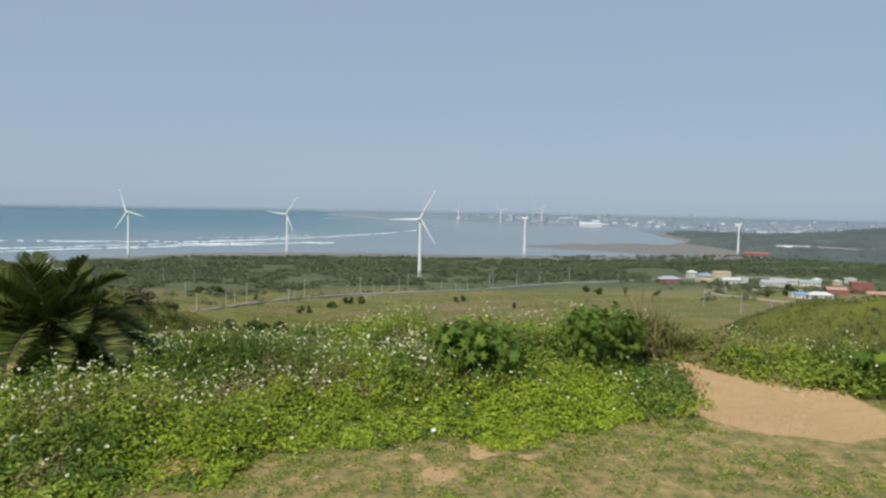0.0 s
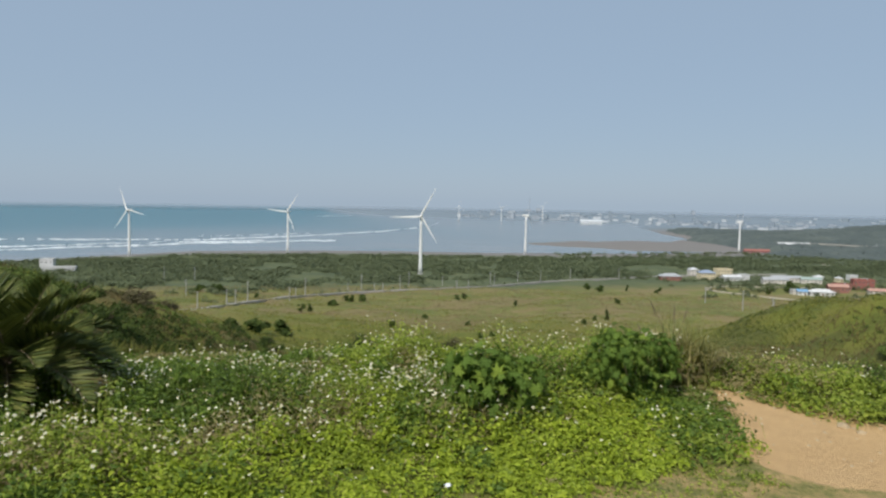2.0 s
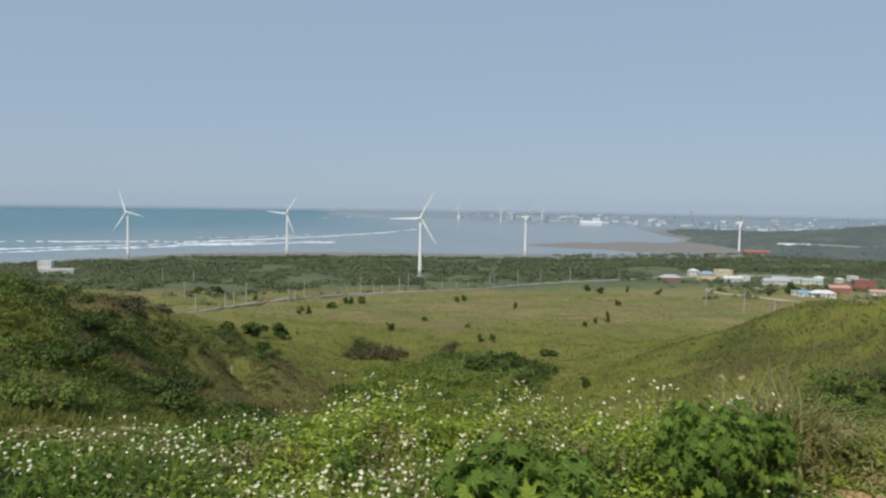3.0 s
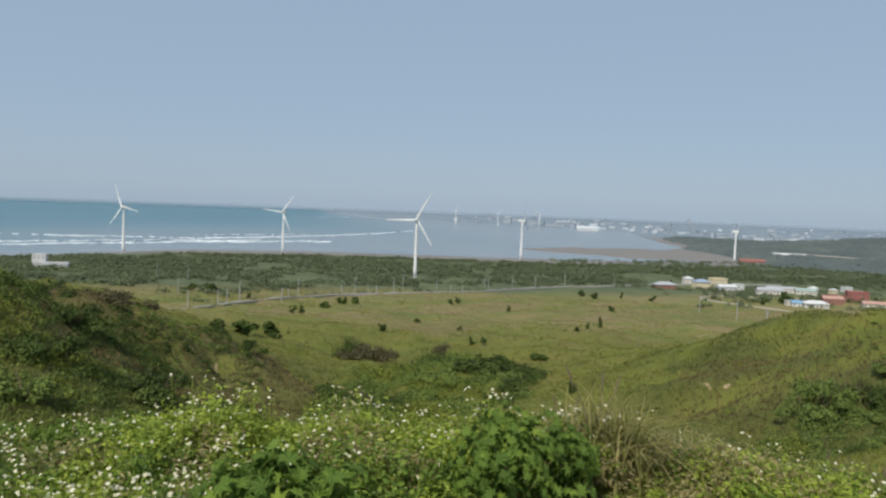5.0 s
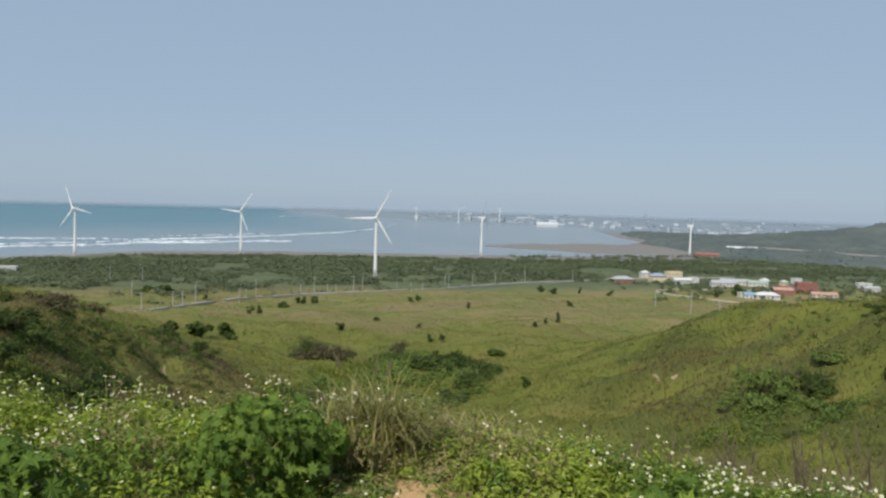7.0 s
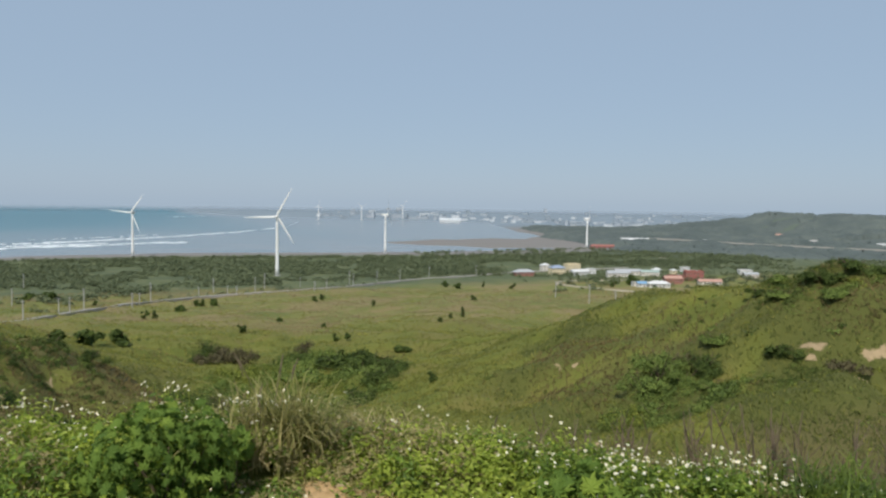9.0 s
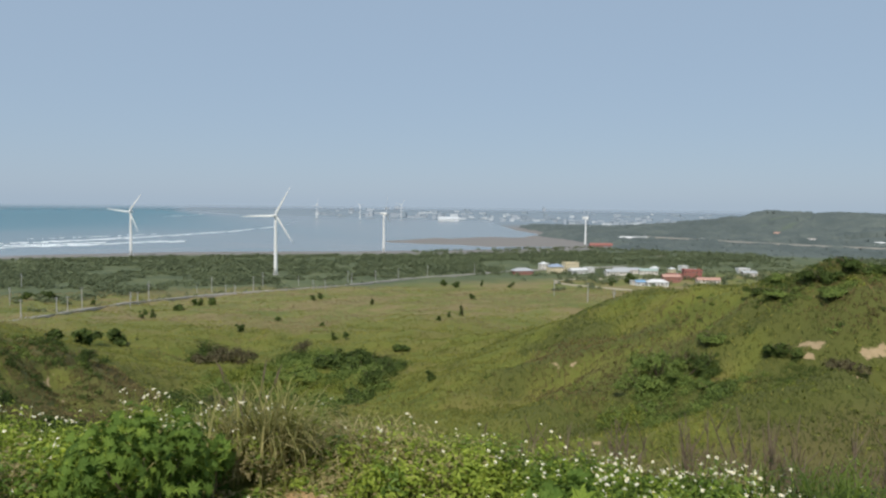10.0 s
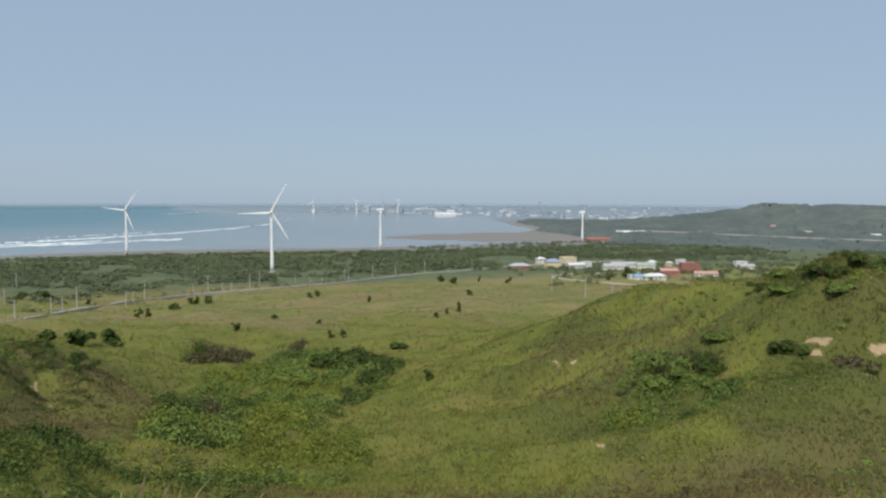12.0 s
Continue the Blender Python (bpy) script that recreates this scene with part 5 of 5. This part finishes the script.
def castor_material():
    m = Nodes("castor_leaf_face", 0.6)
    m.shader.inputs["Specular IOR Level"].default_value = 0.1
    info = m.tree.nodes.new("ShaderNodeObjectInfo")
    col = m.ramp(info.outputs["Random"], (0.0, (0.055, 0.10, 0.02)), (0.5, (0.135, 0.215, 0.038)), (0.88, (0.22, 0.31, 0.054)), (1.0, (0.36, 0.45, 0.065)))
    col = m.mix(m.noise(14, 3.0), col, (0.11, 0.175, 0.033))
    m.color(col)
    glow = m.tree.nodes.new("ShaderNodeBsdfTranslucent")
    m.link(col, glow.inputs["Color"])
    both = m.tree.nodes.new("ShaderNodeMixShader")
    both.inputs[0].default_value = 0.3
    m.link(m.shader.outputs[0], both.inputs[1])
    m.link(glow.outputs[0], both.inputs[2])
    m.link(both.outputs[0], m.tree.nodes["Material Output"].inputs["Surface"])
    return m.mat


CASTOR_OWN = castor_material()
LEAF = palmate_leaf()


def castor_bush(x, y, r, h, n, label, leaf=0.09):
    z = float(ground_z(x, y))
    root = thing("castor_bush", pose(x, y, z), label, "bush", "castor bushes at the brow")
    heads = []
    for k in range(6):
        a = k * 1.047 + x * 3
        out = r * (0.15 if k == 0 else rng.uniform(0.42, 0.62))
        head = Vector((math.cos(a) * out, math.sin(a) * out, h * rng.uniform(0.36, 0.66) if k else h * 0.66))
        heads.append((head, r * rng.uniform(0.36, 0.52)))
        part("stem", tube(bmesh.new(), ((0, 0, -0.05), (head.x * 0.5, head.y * 0.5, head.z * 0.55), head), (0.011, 0.009, 0.005), 6), STEM, root)
    for k in range(n):
        head, spread = heads[k % 6]
        d = Vector(rng.normal(0, 1, 3)).normalized()
        d.z = abs(d.z) * 0.95 if rng.random() < 0.62 else -abs(d.z)
        p = head + Vector((d.x * spread, d.y * spread, d.z * (h - head.z) * 1.05 if d.z > 0 else d.z * head.z * 0.85)) * rng.uniform(0.55, 1.08)
        p.z = max(p.z, 0.06)
        face = Vector((d.x * 1.1, d.y * 1.1 - 0.15, 0.35 + 0.7 * max(d.z, 0))) + Vector(rng.normal(0, 0.35, 3))
        ob = new("leaf", LEAF)
        ob.parent = root
        ob.matrix_basis = Matrix.Translation(p) @ face.to_track_quat("Z", "Y").to_matrix().to_4x4() @ Matrix.Rotation(rng.uniform(0, math.tau), 4, "Z") @ Matrix.Scale(leaf * rng.uniform(0.6, 1.3), 4)


castor_bush(0.30, 7.0, 0.50, 0.58, 400, "dark green castor bush with broad lobed leaves among the flowers", 0.085)
castor_bush(1.70, 7.58, 0.54, 0.65, 740, "large dark castor bush with broad lobed leaves at the brow", 0.054)
castor_bush(2.06, 7.85, 0.26, 0.42, 45, "small dark castor bush beside the larger one")
castor_bush(4.15, 6.95, 0.32, 0.36, 80, "low castor bush among weeds beyond the path")
castor_bush(-2.3, 7.3, 0.40, 0.34, 90, "dark leafy bush beside the palm", 0.06)


def grass_tuft(x, y, h, blades, mat, label, lean=0.9, width=0.014, plumes=0, spread=0.10):
    z = float(ground_z(x, y))
    root = thing("grass_tuft", pose(x, y, z), label, "grass", "grass tufts at the brow")
    bulk("foliage", *tufts([0], [0], [0], [h], blades, lean, width, spread, 4), mat, root)
    for k in range(plumes):
        a = rng.uniform(0, math.tau)
        end = (math.cos(a) * h * 0.3, math.sin(a) * h * 0.3, h * rng.uniform(0.85, 1.0))
        bm = tube(bmesh.new(), ((0, 0, 0), (end[0] * 0.4, end[1] * 0.4, end[2] * 0.6), end), (0.004, 0.003, 0.002), 4)
        tube(bm, ((end[0] * 0.85, end[1] * 0.85, end[2] * 0.82), (end[0] * 0.95, end[1] * 0.95, end[2] * 0.94), (end[0] * 1.15, end[1] * 1.15, end[2] * 1.06)), (0.003, 0.007, 0.002), 5)
        part("plume", bm, DEAD, root, "dry brown seed plume")


grass_tuft(2.30, 8.30, 0.76, 260, REED, "tall yellowing reed-like grass with arching blades", 0.95, 0.015, 3, 0.18)
grass_tuft(2.14, 8.50, 0.54, 130, STRAW, "dry straw-coloured reed-like grass at the brow", 0.8, 0.012, 2, 0.16)
grass_tuft(2.50, 8.36, 0.66, 200, REED, "yellow-green arching grass at the brow", 0.95, 0.011, 0)
grass_tuft(2.95, 8.45, 0.38, 110, STRAW, "dry straw-coloured grass among flowers", 1.4, 0.012, 0)
grass_tuft(4.0, 8.5, 0.42, 120, BLADE, "rough yellow-green grass tuft", 1.0, 0.012, 1)
grass_tuft(5.6, 6.8, 0.40, 240, DARK_BLADE, "bright green grass tuft by dead stalks", 1.0, 0.012, 0, 0.2)
grass_tuft(6.1, 6.9, 0.40, 200, DARK_BLADE, "bright green grass tuft by dead stalks", 1.0, 0.012, 0, 0.2)
grass_tuft(5.2, 7.1, 0.34, 160, BLADE, "yellow-green grass tuft by dead stalks", 1.0, 0.012, 0, 0.2)
for x, y in ((-2.1, 7.0), (-1.8, 7.25), (-2.45, 7.05), (-2.0, 7.5), (-1.6, 6.95)):
    grass_tuft(x, y, 0.48, 150, DARK_BLADE, "dark green long-bladed grass at the brow", 1.2, 0.018, 0, 0.14)
for x, y in ((0.05, 7.3), (-0.25, 7.5), (0.2, 7.6), (1.1, 7.3)):
    grass_tuft(x, y, 0.34, 140, DRY, "feathery olive-brown weed among flowers", 0.8, 0.006, 0, 0.12)


for k in range(11):
    x = 2.1 + 0.3 * k + rng.normal(0, 0.08)
    y = 8.85 - float(brow(x)) * 0.85 + rng.normal(0, 0.14)
    grass_tuft(x, y, rng.uniform(0.26, 0.40), 70, (REED, STRAW, BLADE)[k % 3], "arching yellow-green grass along the edge of the brow", 0.9, 0.013, 1 if k % 5 == 0 else 0, 0.16)


def dead_stalks(x, y, h, n):
    z = float(ground_z(x, y))
    root = thing("dead_shrub", pose(x, y, z), "bare grey-brown dead stalks standing over the slope", "dead shrub", "dead shrubs at the brow")
    for k in range(n + 1):
        a, lean = rng.uniform(0, math.tau), rng.uniform(0.05, 0.45)
        hh = h * rng.uniform(0.6, 1.1)
        base = Vector((rng.normal(0, 0.12), rng.normal(0, 0.12), -0.03))
        end = base + Vector((math.cos(a) * lean * hh, math.sin(a) * lean * hh * 0.6, hh))
        mid = base.lerp(end, 0.5) + Vector(rng.normal(0, 0.025, 3))
        bm = tube(bmesh.new(), (base, mid, end), (0.013, 0.010, 0.005), 5)
        for j in range(7):
            s = base.lerp(end, 0.3).lerp(end, rng.uniform(0, 0.9)) if j > 2 else mid.lerp(end, rng.uniform(0, 0.8))
            tube(bm, (s, s + Vector((rng.normal(0, 0.09), rng.normal(0, 0.06), rng.uniform(0.10, 0.34)))), (0.006, 0.003), 4)
        part("stalk", bm, DEAD, root)


for x, y, h, n in ((5.3, 9.3, 1.1, 6), (5.8, 9.5, 1.25, 7), (6.2, 9.2, 1.3, 7), (6.6, 9.5, 1.5, 7), (7.0, 9.1, 1.4, 8), (7.4, 9.5, 1.6, 8), (7.8, 9.0, 1.4, 8), (8.3, 9.3, 1.5, 8), (7.1, 8.6, 1.0, 6), (6.9, 10.1, 1.7, 8), (7.6, 8.2, 0.9, 8), (8.4, 8.5, 1.1, 8), (5.0, 8.9, 0.7, 6), (6.0, 8.6, 0.8, 7), (8.0, 10.2, 1.8, 8), (4.8, 9.7, 0.9, 5)):
    dead_stalks(x, y, h, n)


def palm(x, y):
    z = float(ground_z(x, y))
    root = thing("palm", pose(x, y, z), "low bushy date palm with dark arching fronds", "palm")
    part("trunk", tube(bmesh.new(), ((0, 0, -0.1), (0, 0, 0.15), (0.02, 0, 0.5)), (0.15, 0.17, 0.09), 10), BARK, root)
    for k in range(38):
        a = k * 2.399
        rise = 1.2 - 1.3 * (k / 38)
        long = rng.uniform(0.80, 1.04)
        pts = []
        for s in range(9):
            u = s / 8
            reach = long * u * math.cos(rise) + 0.04
            pts.append(Vector((math.cos(a) * reach, math.sin(a) * reach, 0.52 + long * (u * math.sin(rise) - 0.55 * u * u * math.cos(rise)))))
        dead = k > 32
        frond = part("frond", tube(bmesh.new(), pts, [0.012 - 0.0011 * s for s in range(9)], 5), DEAD if dead else STEM, root, "withered brown frond" if dead else "")
        rows, tips, wid, nrm = [], [], [], []
        for s in range(60):
            u = 0.10 + 0.90 * s / 59
            q = u * 8
            i = min(int(q), 7)
            p = pts[i].lerp(pts[i + 1], q - i)
            d = (pts[i + 1] - pts[i]).normalized()
            side = d.cross(Vector((0, 0, 1))).normalized()
            up = side.cross(d)
            ll = 0.30 * math.sin(math.pi * (0.12 + 0.83 * u)) ** 0.8
            for sg in (-1, 1):
                w = (side * sg * 0.8 + d * 0.75 + up * 0.35 + Vector(rng.normal(0, 0.08, 3))).normalized()
                rows.append(p + w * ll * 0.5)
                tips.append(w)
                wid.append(ll)
                nrm.append(up + side * sg * -0.5)
        bulk("frond_blade", *leaves(np.array(rows), np.array(nrm), np.array(wid), 0.026, 0.1, np.array(tips)), DRY if dead else PALM_LEAF, frond)


palm(-3.7, 6.75)


# ---- the trodden ground ----
def turf():
    x, y = scatter(27000, -4.0, 7.0, 2.9, 7.3)
    k = (planted(x, y) < 0.5) & (bare(x, y) < 0.35) & (fbm(x, y, 0.6, 141, 3) > np.interp(y - front(x), (-1.0, -0.25), (0.43, 0.30)))
    x, y = x[k], y[k]
    tagged(bulk("short_grass", *tufts(x, y, ground_z(x, y), rng.uniform(0.02, 0.06, len(x)), 4, 1.1, 0.006, 0.03), BLADE), "thin short grass on trodden sandy soil", "grass", kind="stuff")
    k = rng.random(len(x)) < np.interp(y - front(x), (-0.8, -0.1), (0.13, 0.32))
    n = k.sum()
    c = np.stack((x[k], y[k], ground_z(x[k], y[k]) + 0.012), 1)
    tagged(bulk("ground_herbs", *leaves(np.repeat(c, 9, 0) + rng.normal(0, 0.045, (9 * n, 3)) * np.array((1, 1, 0.15)), np.tile((0, 0, 1.0), (9 * n, 1)) + rng.normal(0, 0.35, (9 * n, 3)), 0.03, 0.014), GREEN), "low green herbs flat on the soil", "weeds", kind="stuff")


turf()


def stone(x, y, s, mat, name, label, category, group=""):
    bm = bmesh.new()
    bmesh.ops.create_icosphere(bm, subdivisions=2, radius=1)
    for v in bm.verts:
        v.co *= 0.75 + 0.5 * noise.noise(v.co * 1.3 + Vector((x * 9, y * 7, 0)))
        v.co.z *= 0.6
    bmesh.ops.scale(bm, vec=(s, s * 0.8, s * 0.8), verts=bm.verts)
    ob = part(name, bm, mat)
    ob.matrix_basis = pose(x, y, float(ground_z(x, y)) + s * 0.12, 0, 0, x * 90)
    return tagged(ob, label, category, group)


SAND_ROCK = plain("sandstone", (0.52, 0.40, 0.25), 0.95, wear=0.15, size=18, bump=0.01)
for x, y, s in ((2.78, 7.78, 0.055), (3.0, 7.66, 0.045), (3.35, 6.95, 0.07), (3.42, 6.8, 0.05), (3.2, 7.25, 0.04), (2.65, 7.9, 0.04), (2.95, 6.1, 0.02), (3.05, 6.6, 0.018), (-0.36, 5.27, 0.05), (-0.28, 5.22, 0.03), (1.1, 5.0, 0.02), (0.3, 4.9, 0.022), (1.9, 5.3, 0.025), (2.3, 4.8, 0.02), (-0.8, 4.7, 0.025), (0.75, 4.6, 0.018), (2.6, 7.45, 0.03), (3.6, 6.7, 0.03)):
    stone(x, y, s, SAND_ROCK, "stone", "small tan stone on the sandy soil", "stone", "stones on the path")


for k in range(46):
    x = rng.uniform(2.3, 3.9) if k % 3 else rng.uniform(-1.0, 3.5)
    y = float(np.interp(x, (2.2, 2.6, 3.1, 3.9), (6.9, 6.8, 6.6, 6.3))) + rng.uniform(-0.75, 0.75) if k % 3 else rng.uniform(4.4, 5.6)
    stone(x, y, rng.uniform(0.008, 0.026), SAND_ROCK, "stone", "small tan stone on the sandy soil", "stone", "stones on the path")


def litter():
    """A crumpled scrap of white paper."""
    bm = bmesh.new()
    bmesh.ops.create_icosphere(bm, subdivisions=2, radius=0.034)
    for v in bm.verts:
        v.co *= 0.72 + 0.6 * noise.noise(v.co * 60)
        v.co.z *= 0.5
    ob = part("litter", bm, paint("white_paper", (0.85, 0.85, 0.85)))
    ob.matrix_basis = pose(-0.05, 5.55, float(ground_z(-0.05, 5.55)) + 0.03)
    tagged(ob, "crumpled scrap of white paper on the grass", "litter")


litter()
